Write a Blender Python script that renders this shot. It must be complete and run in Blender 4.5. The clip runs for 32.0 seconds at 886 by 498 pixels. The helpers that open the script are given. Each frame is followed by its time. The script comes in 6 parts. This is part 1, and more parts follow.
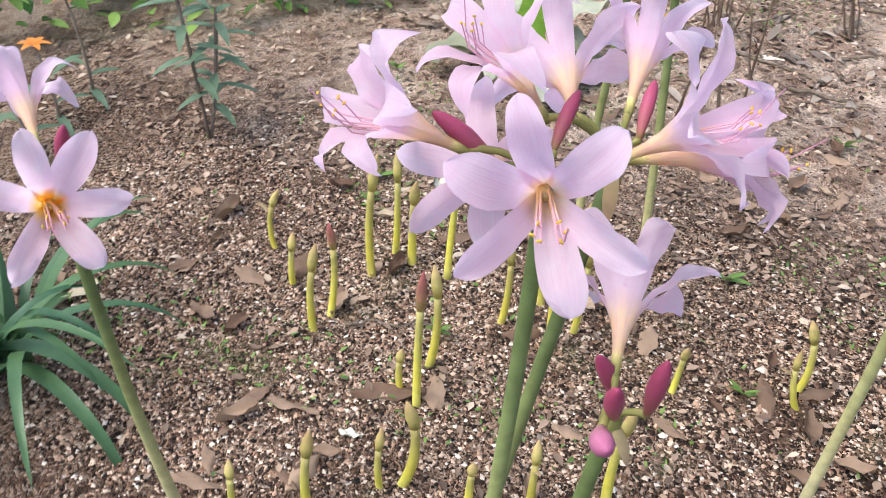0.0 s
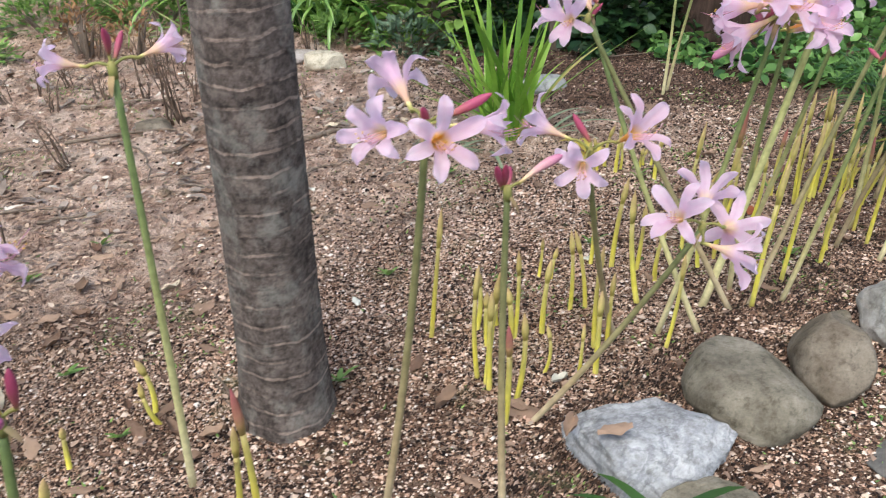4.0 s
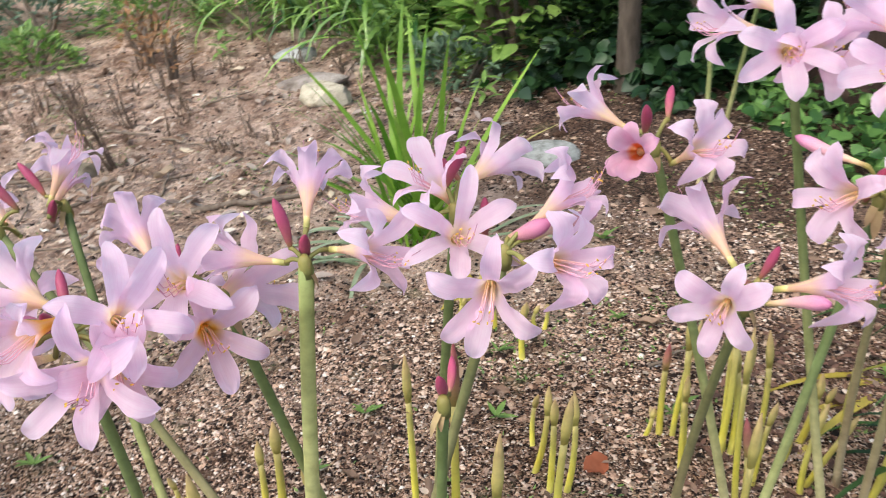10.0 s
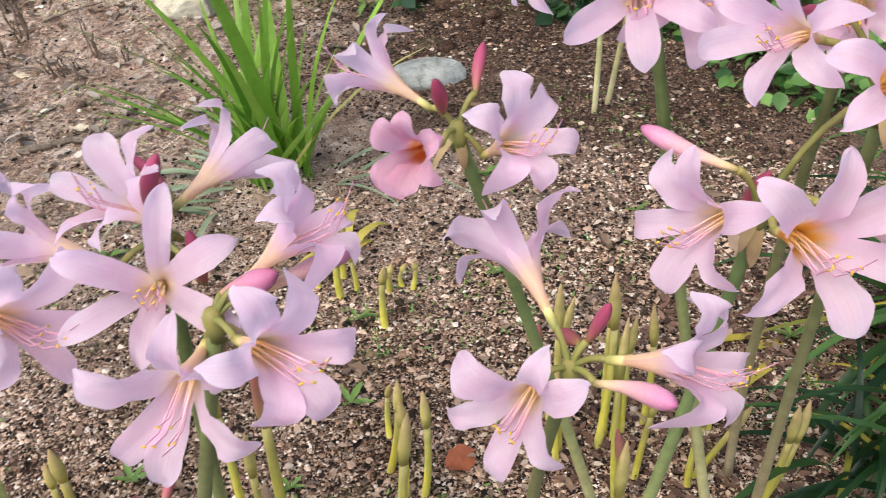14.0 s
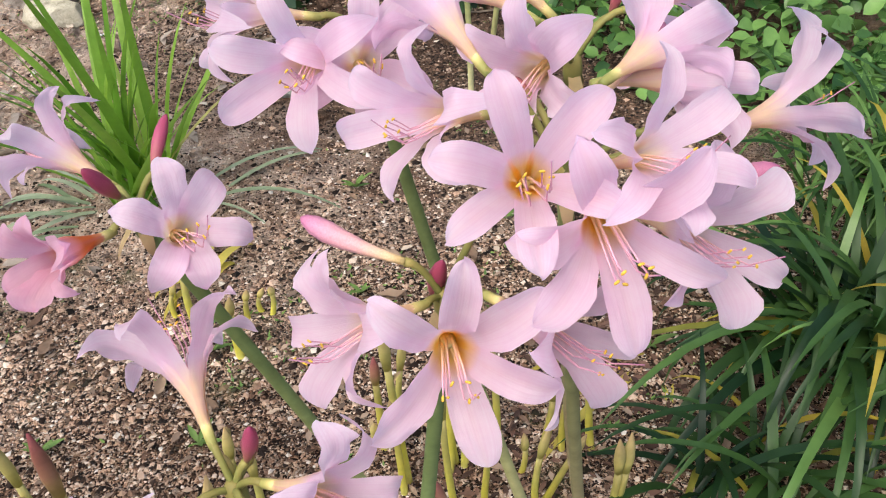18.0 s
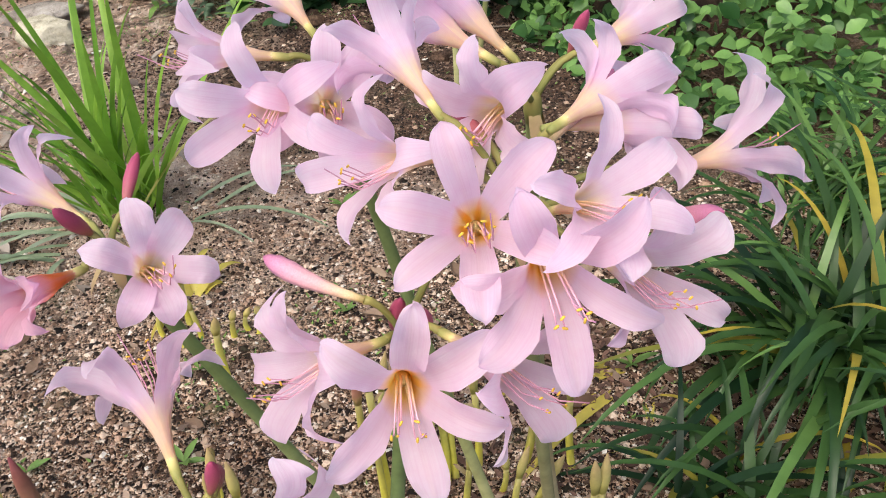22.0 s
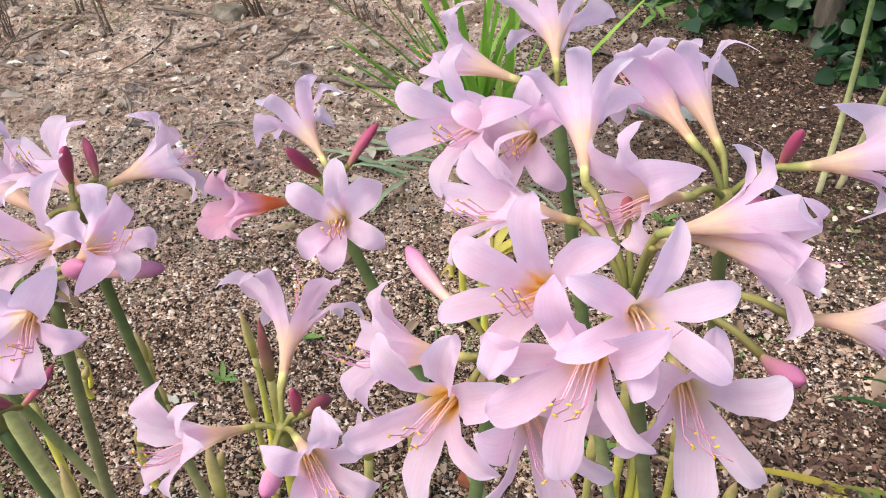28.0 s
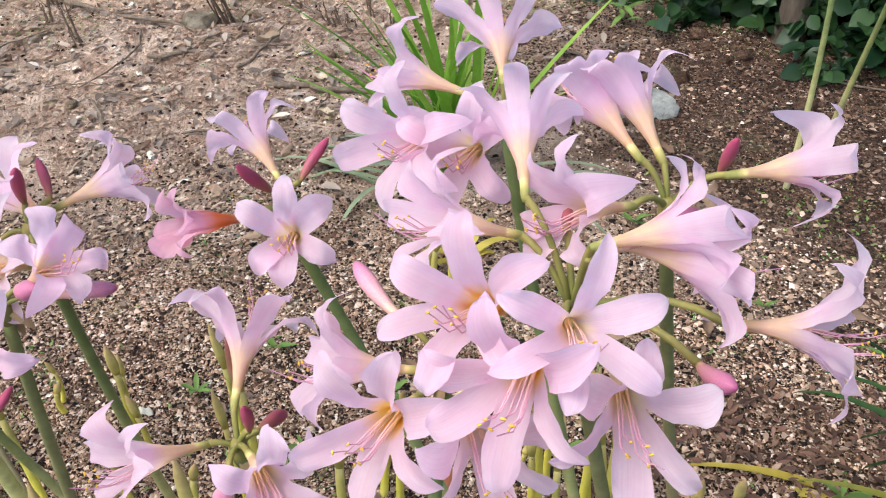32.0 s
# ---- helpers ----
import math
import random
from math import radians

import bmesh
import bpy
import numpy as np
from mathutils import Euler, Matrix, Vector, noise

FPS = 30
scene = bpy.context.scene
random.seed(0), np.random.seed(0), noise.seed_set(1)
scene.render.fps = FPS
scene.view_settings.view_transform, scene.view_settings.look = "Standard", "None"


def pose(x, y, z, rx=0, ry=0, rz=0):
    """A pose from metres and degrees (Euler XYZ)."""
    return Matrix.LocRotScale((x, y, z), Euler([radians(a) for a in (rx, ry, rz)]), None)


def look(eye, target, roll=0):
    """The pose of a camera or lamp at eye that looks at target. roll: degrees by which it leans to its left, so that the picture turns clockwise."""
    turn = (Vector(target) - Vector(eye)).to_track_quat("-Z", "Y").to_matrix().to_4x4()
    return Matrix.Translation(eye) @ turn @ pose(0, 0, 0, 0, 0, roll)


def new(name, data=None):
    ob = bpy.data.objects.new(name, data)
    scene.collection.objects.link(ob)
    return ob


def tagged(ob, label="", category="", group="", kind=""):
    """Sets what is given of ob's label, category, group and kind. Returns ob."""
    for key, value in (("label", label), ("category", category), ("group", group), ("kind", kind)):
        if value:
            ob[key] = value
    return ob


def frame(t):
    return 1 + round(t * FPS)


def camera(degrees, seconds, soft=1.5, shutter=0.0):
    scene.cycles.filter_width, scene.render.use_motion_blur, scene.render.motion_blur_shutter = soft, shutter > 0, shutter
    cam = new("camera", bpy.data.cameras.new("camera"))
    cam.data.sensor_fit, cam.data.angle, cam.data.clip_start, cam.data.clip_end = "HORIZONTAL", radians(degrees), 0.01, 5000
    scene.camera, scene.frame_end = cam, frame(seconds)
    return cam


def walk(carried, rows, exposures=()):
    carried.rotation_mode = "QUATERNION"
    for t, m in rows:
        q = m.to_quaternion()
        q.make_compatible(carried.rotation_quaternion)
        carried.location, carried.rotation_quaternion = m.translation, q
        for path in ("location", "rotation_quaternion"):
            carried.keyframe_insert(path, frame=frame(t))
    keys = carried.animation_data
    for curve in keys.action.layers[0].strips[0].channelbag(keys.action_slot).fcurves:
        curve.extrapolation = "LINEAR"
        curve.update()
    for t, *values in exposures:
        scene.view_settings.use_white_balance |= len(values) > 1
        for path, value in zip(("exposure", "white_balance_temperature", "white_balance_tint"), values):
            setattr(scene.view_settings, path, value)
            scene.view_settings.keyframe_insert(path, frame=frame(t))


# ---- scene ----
SKY, SUN = 0.15, 1.05
EXPOSURES = ((0.0, 1.02, 6100, 5.0), (3.0, 0.86, 6050, 5.0), (6.0, 1.02, 6550, 5.0), (12.0, 1.03, 6400, 5.0), (15.0, 0.93, 6500, 5.0), (22.0, 0.95, 6600, 5.0), (25.0, 1.02, 6400, 5.0), (32.0, 1.04, 6400, 5.0))
cam = camera(53.9, 32.0, 1.0, 0.35)
PATH = [
    (0, (-0.431, 0.269, 0.745), (-1.603, 1.331, -0.479), 3.5),
    (0.5, (-0.476, 0.268, 0.737), (-1.592, 1.417, -0.46), 2.7),
    (1, (-0.526, 0.262, 0.737), (-1.535, 1.517, -0.449), 2.8),
    (1.25, (-0.535, 0.248, 0.74), (-1.354, 1.653, -0.424), 1.2),
    (1.5, (-0.539, 0.22, 0.745), (-1.089, 1.771, -0.392), 5.0),
    (1.75, (-0.551, 0.176, 0.765), (-0.853, 1.807, -0.353), 1.3),
    (2, (-0.563, 0.132, 0.786), (-0.666, 1.8, -0.312), 3.2),
    (2.25, (-0.567, 0.101, 0.806), (-0.541, 1.791, -0.262), 1.2),
    (2.5, (-0.55, 0.078, 0.82), (-0.466, 1.782, -0.225), 4.4),
    (3, (-0.446, 0.043, 0.849), (-0.4, 1.748, -0.196), -1.5),
    (3.5, (-0.34, -0.023, 0.862), (-0.303, 1.708, -0.139), 0.0),
    (5.5, (-0.003, 0.011, 0.894), (-0.065, 1.822, 0.048), -5.8),
    (6, (0.057, 0.103, 0.888), (-0.045, 1.91, 0.036), -6.0),
    (6.5, (0.138, 0.216, 0.908), (-0.007, 2.019, 0.054), -6.8),
    (7, (0.225, 0.289, 0.928), (0.081, 2.087, 0.064), -8.0),
    (7.5, (0.359, 0.358, 0.925), (0.209, 2.15, 0.05), -7.9),
    (8, (0.5, 0.403, 0.931), (0.32, 2.194, 0.06), -6.6),
    (8.5, (0.584, 0.526, 0.905), (0.308, 2.292, 0.008), -8.2),
    (9, (0.666, 0.678, 0.914), (0.214, 2.383, -0.029), -7.7),
    (9.5, (0.691, 0.774, 0.919), (0.151, 2.438, -0.051), -7.9),
    (10, (0.718, 0.875, 0.908), (-0.04, 2.418, -0.115), -6.7),
    (10.5, (0.738, 0.932, 0.905), (-0.153, 2.372, -0.16), -6.8),
    (11, (0.696, 0.97, 0.893), (-0.233, 2.37, -0.193), -4.4),
    (11.5, (0.679, 0.997, 0.883), (-0.258, 2.365, -0.235), -3.8),
    (12, (0.681, 1.009, 0.873), (-0.25, 2.356, -0.275), -4.2),
    (12.5, (0.699, 1.045, 0.871), (-0.172, 2.413, -0.299), -5.7),
    (13, (0.724, 1.081, 0.862), (-0.011, 2.498, -0.344), -6.4),
    (13.5, (0.739, 1.102, 0.858), (0.09, 2.545, -0.365), -6.2),
    (14, (0.745, 1.122, 0.856), (0.16, 2.585, -0.375), -6.2),
    (14.5, (0.756, 1.148, 0.854), (0.27, 2.626, -0.403), -6.7),
    (15, (0.788, 1.163, 0.858), (0.351, 2.658, -0.397), -5.6),
    (15.5, (0.828, 1.197, 0.864), (0.394, 2.675, -0.411), -5.6),
    (17.5, (0.868, 1.237, 0.867), (0.389, 2.692, -0.418), -6.5),
    (18, (0.864, 1.229, 0.862), (0.379, 2.688, -0.417), -7.1),
    (18.5, (0.859, 1.218, 0.861), (0.365, 2.673, -0.419), -7.5),
    (19, (0.866, 1.219, 0.861), (0.371, 2.678, -0.413), -7.7),
    (19.5, (0.869, 1.222, 0.868), (0.37, 2.688, -0.398), -7.9),
    (20, (0.872, 1.231, 0.866), (0.379, 2.698, -0.4), -7.8),
    (20.5, (0.874, 1.236, 0.865), (0.383, 2.707, -0.398), -8.0),
    (21, (0.872, 1.242, 0.863), (0.387, 2.716, -0.398), -7.9),
    (21.5, (0.874, 1.242, 0.866), (0.396, 2.719, -0.396), -7.3),
    (22, (0.884, 1.232, 0.879), (0.403, 2.707, -0.383), -7.0),
    (22.5, (0.9, 1.22, 0.883), (0.395, 2.694, -0.37), -6.4),
    (23, (0.958, 1.206, 0.908), (0.301, 2.635, -0.326), -8.9),
    (23.5, (0.981, 1.212, 0.919), (0.25, 2.622, -0.297), -7.9),
    (24, (0.975, 1.273, 0.914), (0.116, 2.622, -0.287), -6.2),
    (24.5, (0.982, 1.309, 0.917), (-0.015, 2.557, -0.286), -7.0),
    (25, (0.986, 1.299, 0.917), (-0.119, 2.454, -0.285), -7.1),
    (25.5, (0.985, 1.286, 0.912), (-0.168, 2.378, -0.304), -7.0),
    (26, (0.995, 1.282, 0.915), (-0.164, 2.356, -0.31), -7.2),
    (26.5, (0.996, 1.272, 0.912), (-0.167, 2.33, -0.324), -6.9),
    (28.5, (0.998, 1.286, 0.912), (-0.195, 2.316, -0.319), -3.5),
    (29, (0.996, 1.285, 0.91), (-0.194, 2.315, -0.324), -2.8),
    (29.5, (0.998, 1.288, 0.911), (-0.19, 2.318, -0.325), -2.5),
    (30, (1.002, 1.291, 0.909), (-0.177, 2.327, -0.33), -2.3),
    (30.5, (1.005, 1.292, 0.91), (-0.172, 2.332, -0.329), -2.5),
    (31, (1.009, 1.291, 0.913), (-0.165, 2.334, -0.326), -3.4),
    (31.5, (1.008, 1.287, 0.924), (-0.163, 2.334, -0.314), -4.1),
    (32, (1.012, 1.299, 0.92), (-0.153, 2.357, -0.314), -5.0),
]
walk(cam, [(t, look(eye, target, roll)) for t, eye, target, roll in PATH], EXPOSURES)
# ---- light ----
world = bpy.data.worlds.new("overcast_sky")
scene.world = world
world.use_nodes = True
wn = world.node_tree.nodes
sky = wn.new("ShaderNodeTexSky")
sky.sky_type, sky.sun_disc = "NISHITA", False
sky.sun_elevation, sky.sun_rotation = radians(62), radians(200)
sky.dust_density, sky.ozone_density = 4.0, 1.0
world.node_tree.links.new(sky.outputs["Color"], wn["Background"].inputs["Color"])
wn["Background"].inputs["Strength"].default_value = SKY
sun = new("sun", bpy.data.lights.new("sun", "SUN"))
sun.data.energy, sun.data.angle, sun.data.color = SUN, radians(40), (1.0, 0.96, 0.90)
sun.matrix_world = look((-1.0, -2.0, 6.0), (0.3, 1.5, 0.0))


# ---- materials ----
def material(name, rough=0.6, spec=0.3):
    """A node material with its principled shader, ready for colour links."""
    m = bpy.data.materials.new(name)
    m.use_nodes = True
    n = m.node_tree.nodes
    p = n["Principled BSDF"]
    p.inputs["Roughness"].default_value = rough
    p.inputs["Specular IOR Level"].default_value = spec
    return m, n, m.node_tree.links.new, p


def ramp(n, stops, interp="LINEAR"):
    r = n.new("ShaderNodeValToRGB")
    e = r.color_ramp.elements
    r.color_ramp.interpolation = interp
    while len(e) < len(stops):
        e.new(0.5)
    for el, (pos, col) in zip(e, stops):
        el.position, el.color = pos, (*col, 1)
    return r


def noise_node(n, link, coord, scale, detail=4, rough=0.6):
    t = n.new("ShaderNodeTexNoise")
    t.inputs["Scale"].default_value, t.inputs["Detail"].default_value, t.inputs["Roughness"].default_value = scale, detail, rough
    link(coord, t.inputs["Vector"])
    return t


def blend(n, link, kind, fac, a, b):
    """A colour mix; fac may be a number or a socket."""
    m = n.new("ShaderNodeMix")
    m.data_type, m.blend_type = "RGBA", kind
    for value, sock in ((fac, m.inputs[0]), (a, m.inputs[6]), (b, m.inputs[7])):
        if isinstance(value, bpy.types.NodeSocket):
            link(value, sock)
        elif isinstance(value, tuple):
            sock.default_value = (*value, 1)
        else:
            sock.default_value = value
    return m.outputs[2]


def bump(n, link, p, height, strength=0.4, dist=0.002):
    b = n.new("ShaderNodeBump")
    b.inputs["Strength"].default_value, b.inputs["Distance"].default_value = strength, dist
    link(height, b.inputs["Height"])
    link(b.outputs["Normal"], p.inputs["Normal"])


def coords(n, kind="Object"):
    return n.new("ShaderNodeTexCoord").outputs[kind]


def through_light(m, n, link, p, colour, share):
    """Lets part of the light pass through thin plant tissue."""
    t, mix = n.new("ShaderNodeBsdfTranslucent"), n.new("ShaderNodeMixShader")
    link(colour, t.inputs["Color"])
    mix.inputs[0].default_value = share
    link(p.outputs[0], mix.inputs[1])
    link(t.outputs[0], mix.inputs[2])
    link(mix.outputs[0], n["Material Output"].inputs["Surface"])


def petal_material(name, body, tip, rib, throat, tube):
    """Thin petal: cream tube, warm throat, pink blade with a deeper midrib, veins and cooler tips. UV: across, along."""
    m, n, link, p = material(name, 0.5, 0.25)
    sep = n.new("ShaderNodeSeparateXYZ")
    link(coords(n, "UV"), sep.inputs[0])
    base = ramp(n, [(0.0, tube), (0.08, tube), (0.24, throat), (0.36, throat), (0.52, body), (0.80, body), (1.0, tip)])
    link(sep.outputs["Y"], base.inputs[0])
    rel = n.new("ShaderNodeMath")
    rel.operation = "SUBTRACT"
    link(sep.outputs["X"], rel.inputs[0])
    rel.inputs[1].default_value = 0.5
    ab = n.new("ShaderNodeMath")
    ab.operation = "ABSOLUTE"
    link(rel.outputs[0], ab.inputs[0])
    mid = ramp(n, [(0.0, (0.26, 0.26, 0.26)), (0.10, (0.12, 0.12, 0.12)), (0.3, (0, 0, 0))])
    link(ab.outputs[0], mid.inputs[0])
    col = blend(n, link, "MIX", mid.outputs[0], base.outputs[0], rib)
    long_ = n.new("ShaderNodeMapping")
    long_.inputs["Scale"].default_value = (26.0, 1.6, 1.0)
    link(coords(n, "UV"), long_.inputs["Vector"])
    fibre = noise_node(n, link, long_.outputs[0], 1.0, 3, 0.5)
    veins = ramp(n, [(0.35, (0.965, 0.90, 0.94)), (0.6, (1, 1, 1))])
    link(fibre.outputs["Fac"], veins.inputs[0])
    col = blend(n, link, "MULTIPLY", 0.7, col, veins.outputs[0])
    blot = noise_node(n, link, coords(n), 6, 3)
    patch = ramp(n, [(0.35, (0.97, 0.89, 0.945)), (0.65, (1.0, 1.0, 1.0))])
    link(blot.outputs["Fac"], patch.inputs[0])
    col = blend(n, link, "MULTIPLY", 0.8, col, patch.outputs[0])
    info = n.new("ShaderNodeObjectInfo")
    tone = ramp(n, [(0.0, (0.97, 0.90, 0.94)), (1.0, (1, 1, 1))])
    link(info.outputs["Random"], tone.inputs[0])
    col = blend(n, link, "MULTIPLY", 1.0, col, tone.outputs[0])
    link(col, p.inputs["Base Color"])
    bump(n, link, p, fibre.outputs["Fac"], 0.25, 0.004)
    through_light(m, n, link, p, col, 0.6)
    return m


def stalk_material(name, stops, rough=0.5, mottled=0.25):
    """Plant stalk whose colour runs along its length (UV y)."""
    m, n, link, p = material(name, rough, 0.3)
    sep = n.new("ShaderNodeSeparateXYZ")
    link(coords(n, "UV"), sep.inputs[0])
    base = ramp(n, stops)
    link(sep.outputs["Y"], base.inputs[0])
    t = noise_node(n, link, coords(n), 60, 5)
    tone = ramp(n, [(0.3, (0.7, 0.68, 0.6)), (0.65, (1.1, 1.08, 1.0))])
    link(t.outputs["Fac"], tone.inputs[0])
    col = blend(n, link, "MULTIPLY", mottled * 2, base.outputs[0], tone.outputs[0])
    info = n.new("ShaderNodeObjectInfo")
    vary = ramp(n, [(0.0, (0.8, 0.75, 0.7)), (1.0, (1.08, 1.08, 1.05))])
    link(info.outputs["Random"], vary.inputs[0])
    col = blend(n, link, "MULTIPLY", 0.8, col, vary.outputs[0])
    link(col, p.inputs["Base Color"])
    bump(n, link, p, t.outputs["Fac"], 0.15, 0.001)
    return m


def leaf_material(name, dark, light, share=0.3, rough=0.45, per_leaf="island", dry=None):
    """Leaf tissue that differs from leaf to leaf and has fine veins."""
    m, n, link, p = material(name, rough, 0.4)
    if per_leaf == "island":
        rnd = n.new("ShaderNodeNewGeometry").outputs["Random Per Island"]
    else:
        rnd = n.new("ShaderNodeObjectInfo").outputs["Random"]
    stops = [(0.0, dark), (0.92, light)] + ([(0.97, dry)] if dry else [])
    base = ramp(n, stops)
    link(rnd, base.inputs[0])
    t = noise_node(n, link, coords(n), 35, 5)
    tone = ramp(n, [(0.3, (0.7, 0.72, 0.65)), (0.7, (1.15, 1.12, 1.05))])
    link(t.outputs["Fac"], tone.inputs[0])
    col = blend(n, link, "MULTIPLY", 0.7, base.outputs[0], tone.outputs[0])
    link(col, p.inputs["Base Color"])
    bump(n, link, p, t.outputs["Fac"], 0.2, 0.002)
    through_light(m, n, link, p, col, share)
    return m


def rock_material(name, stops, scale=9, relief=0.5, veins=None):
    """Weathered stone: patches, fine grit, a few hairline cracks; veins: colour of darker streaks."""
    m, n, link, p = material(name, 0.85, 0.2)
    co = coords(n)
    big, fine = noise_node(n, link, co, scale, 7, 0.62), noise_node(n, link, co, scale * 22, 4, 0.6)
    base = ramp(n, stops)
    link(big.outputs["Fac"], base.inputs[0])
    grit_ = ramp(n, [(0.32, (0.72, 0.70, 0.68)), (0.6, (1.06, 1.06, 1.06))])
    link(fine.outputs["Fac"], grit_.inputs[0])
    col = blend(n, link, "MULTIPLY", 0.55, base.outputs[0], grit_.outputs[0])
    if veins:
        streak = ramp(n, [(0.42, (0, 0, 0)), (0.48, (0.75, 0.75, 0.75)), (0.52, (0.1, 0.1, 0.1)), (0.60, (0.5, 0.5, 0.5)), (0.66, (0, 0, 0))])
        link(noise_node(n, link, co, 15, 5, 0.65).outputs["Fac"], streak.inputs[0])
        col = blend(n, link, "MIX", streak.outputs[0], col, veins)
    # dark weathered pits and lichen between the clean faces
    pits = noise_node(n, link, co, scale * 5, 6, 0.72)
    stain = ramp(n, [(0.36, (0.50, 0.49, 0.45)), (0.47, (0.92, 0.92, 0.90)), (0.62, (1.10, 1.10, 1.10))])
    link(pits.outputs["Fac"], stain.inputs[0])
    col = blend(n, link, "MULTIPLY", 0.8, col, stain.outputs[0])
    warp = blend(n, link, "LINEAR_LIGHT", 0.06, co, noise_node(n, link, co, 14, 4).outputs["Color"])
    cell = n.new("ShaderNodeTexVoronoi")
    cell.feature = "DISTANCE_TO_EDGE"
    cell.inputs["Scale"].default_value = 4.5
    link(warp, cell.inputs["Vector"])
    crack = ramp(n, [(0.0, (0.55, 0.52, 0.50)), (0.010, (1, 1, 1))])
    link(cell.outputs["Distance"], crack.inputs[0])
    col = blend(n, link, "MULTIPLY", 0.35, col, crack.outputs[0])
    link(col, p.inputs["Base Color"])
    add = n.new("ShaderNodeMath")
    add.operation, add.inputs[1].default_value = "MULTIPLY_ADD", 0.12
    link(fine.outputs["Fac"], add.inputs[0])
    link(big.outputs["Fac"], add.inputs[2])
    rough = n.new("ShaderNodeMath")
    rough.operation, rough.inputs[1].default_value = "MULTIPLY_ADD", 0.5
    link(pits.outputs["Fac"], rough.inputs[0])
    link(add.outputs[0], rough.inputs[2])
    bump(n, link, p, rough.outputs[0], 0.7 * relief, 0.012)
    return m


def damp(n, link, co, col):
    """Damp darker patches and a thin film of algae, the same over soil and loose grit."""
    wet_ = ramp(n, [(0.36, (0.46, 0.40, 0.36)), (0.50, (0.92, 0.90, 0.88)), (0.62, (1.12, 1.10, 1.08))])
    link(noise_node(n, link, co, 4.2, 6, 0.66).outputs["Fac"], wet_.inputs[0])
    col = blend(n, link, "MULTIPLY", 0.65, col, wet_.outputs[0])
    film_ = ramp(n, [(0.58, (0, 0, 0)), (0.70, (0.42, 0.42, 0.42))])
    link(noise_node(n, link, co, 7.5, 6, 0.7).outputs["Fac"], film_.inputs[0])
    return blend(n, link, "MIX", film_.outputs[0], col, (0.12, 0.13, 0.055))


def soil_material():
    """Coarse weathered-granite sand over brown earth, smoother and greyer on the bare mud at the back."""
    m, n, link, p = material("gravelly_soil", 0.95, 0.15)
    co = coords(n)
    warp = noise_node(n, link, co, 40, 3)
    off = blend(n, link, "LINEAR_LIGHT", 0.012, co, warp.outputs["Color"])
    cells = []
    for scale in (230, 420):
        v = n.new("ShaderNodeTexVoronoi")
        v.inputs["Scale"].default_value = scale
        link(off, v.inputs["Vector"])
        cells.append(v)
    sep = n.new("ShaderNodeSeparateColor")
    link(cells[0].outputs["Color"], sep.inputs[0])
    grains = ramp(n, GRAINS)
    link(sep.outputs[0], grains.inputs[0])
    sep2 = n.new("ShaderNodeSeparateColor")
    link(cells[1].outputs["Color"], sep2.inputs[0])
    grains2 = ramp(n, GRAINS)
    link(sep2.outputs[1], grains2.inputs[0])
    mix = noise_node(n, link, co, 26, 4)
    pick = ramp(n, [(0.42, (0, 0, 0)), (0.58, (1, 1, 1))])
    link(mix.outputs["Fac"], pick.inputs[0])
    col = blend(n, link, "MIX", pick.outputs[0], grains.outputs[0], grains2.outputs[0])
    # earth between the grains, in patches
    big = noise_node(n, link, co, 5.5, 6, 0.62)
    earth_fac = ramp(n, [(0.36, (0.6, 0.6, 0.6)), (0.50, (0.0, 0.0, 0.0))])
    link(big.outputs["Fac"], earth_fac.inputs[0])
    earth = ramp(n, [(0.3, (0.040, 0.022, 0.014)), (0.6, (0.145, 0.084, 0.056)), (0.75, (0.31, 0.20, 0.142))])
    link(noise_node(n, link, co, 55, 7, 0.7).outputs["Fac"], earth.inputs[0])
    col = blend(n, link, "MIX", earth_fac.outputs[0], col, earth.outputs[0])
    # bare mud towards the back and the far left
    sx = n.new("ShaderNodeSeparateXYZ")
    link(co, sx.inputs[0])
    leafmould = n.new("ShaderNodeMath")
    leafmould.operation, leafmould.inputs[1].default_value = "MULTIPLY_ADD", 0.9
    link(noise_node(n, link, co, 6, 6, 0.7).outputs["Fac"], leafmould.inputs[0])
    link(sx.outputs["X"], leafmould.inputs[2])
    under = n.new("ShaderNodeMapRange")
    under.inputs["From Min"].default_value, under.inputs["From Max"].default_value = 0.15, -0.35
    under.inputs["To Max"].default_value = 0.22
    link(leafmould.outputs[0], under.inputs["Value"])
    mould = ramp(n, [(0.32, (0.05, 0.035, 0.027)), (0.5, (0.22, 0.165, 0.135)), (0.62, (0.40, 0.32, 0.27)), (0.72, (0.56, 0.48, 0.42))])
    link(noise_node(n, link, co, 62, 7, 0.72).outputs["Fac"], mould.inputs[0])
    col = blend(n, link, "MIX", under.outputs[0], col, mould.outputs[0])
    back = n.new("ShaderNodeMath")
    back.operation, back.inputs[1].default_value = "MULTIPLY_ADD", -0.62
    link(sx.outputs["X"], back.inputs[0])
    link(sx.outputs["Y"], back.inputs[2])
    jit = n.new("ShaderNodeMath")
    jit.operation, jit.inputs[1].default_value = "MULTIPLY_ADD", 1.1
    link(noise_node(n, link, co, 2.2, 4).outputs["Fac"], jit.inputs[0])
    link(back.outputs[0], jit.inputs[2])
    far = n.new("ShaderNodeMapRange")
    far.inputs["From Min"].default_value, far.inputs["From Max"].default_value = 2.3, 2.85
    link(jit.outputs[0], far.inputs["Value"])
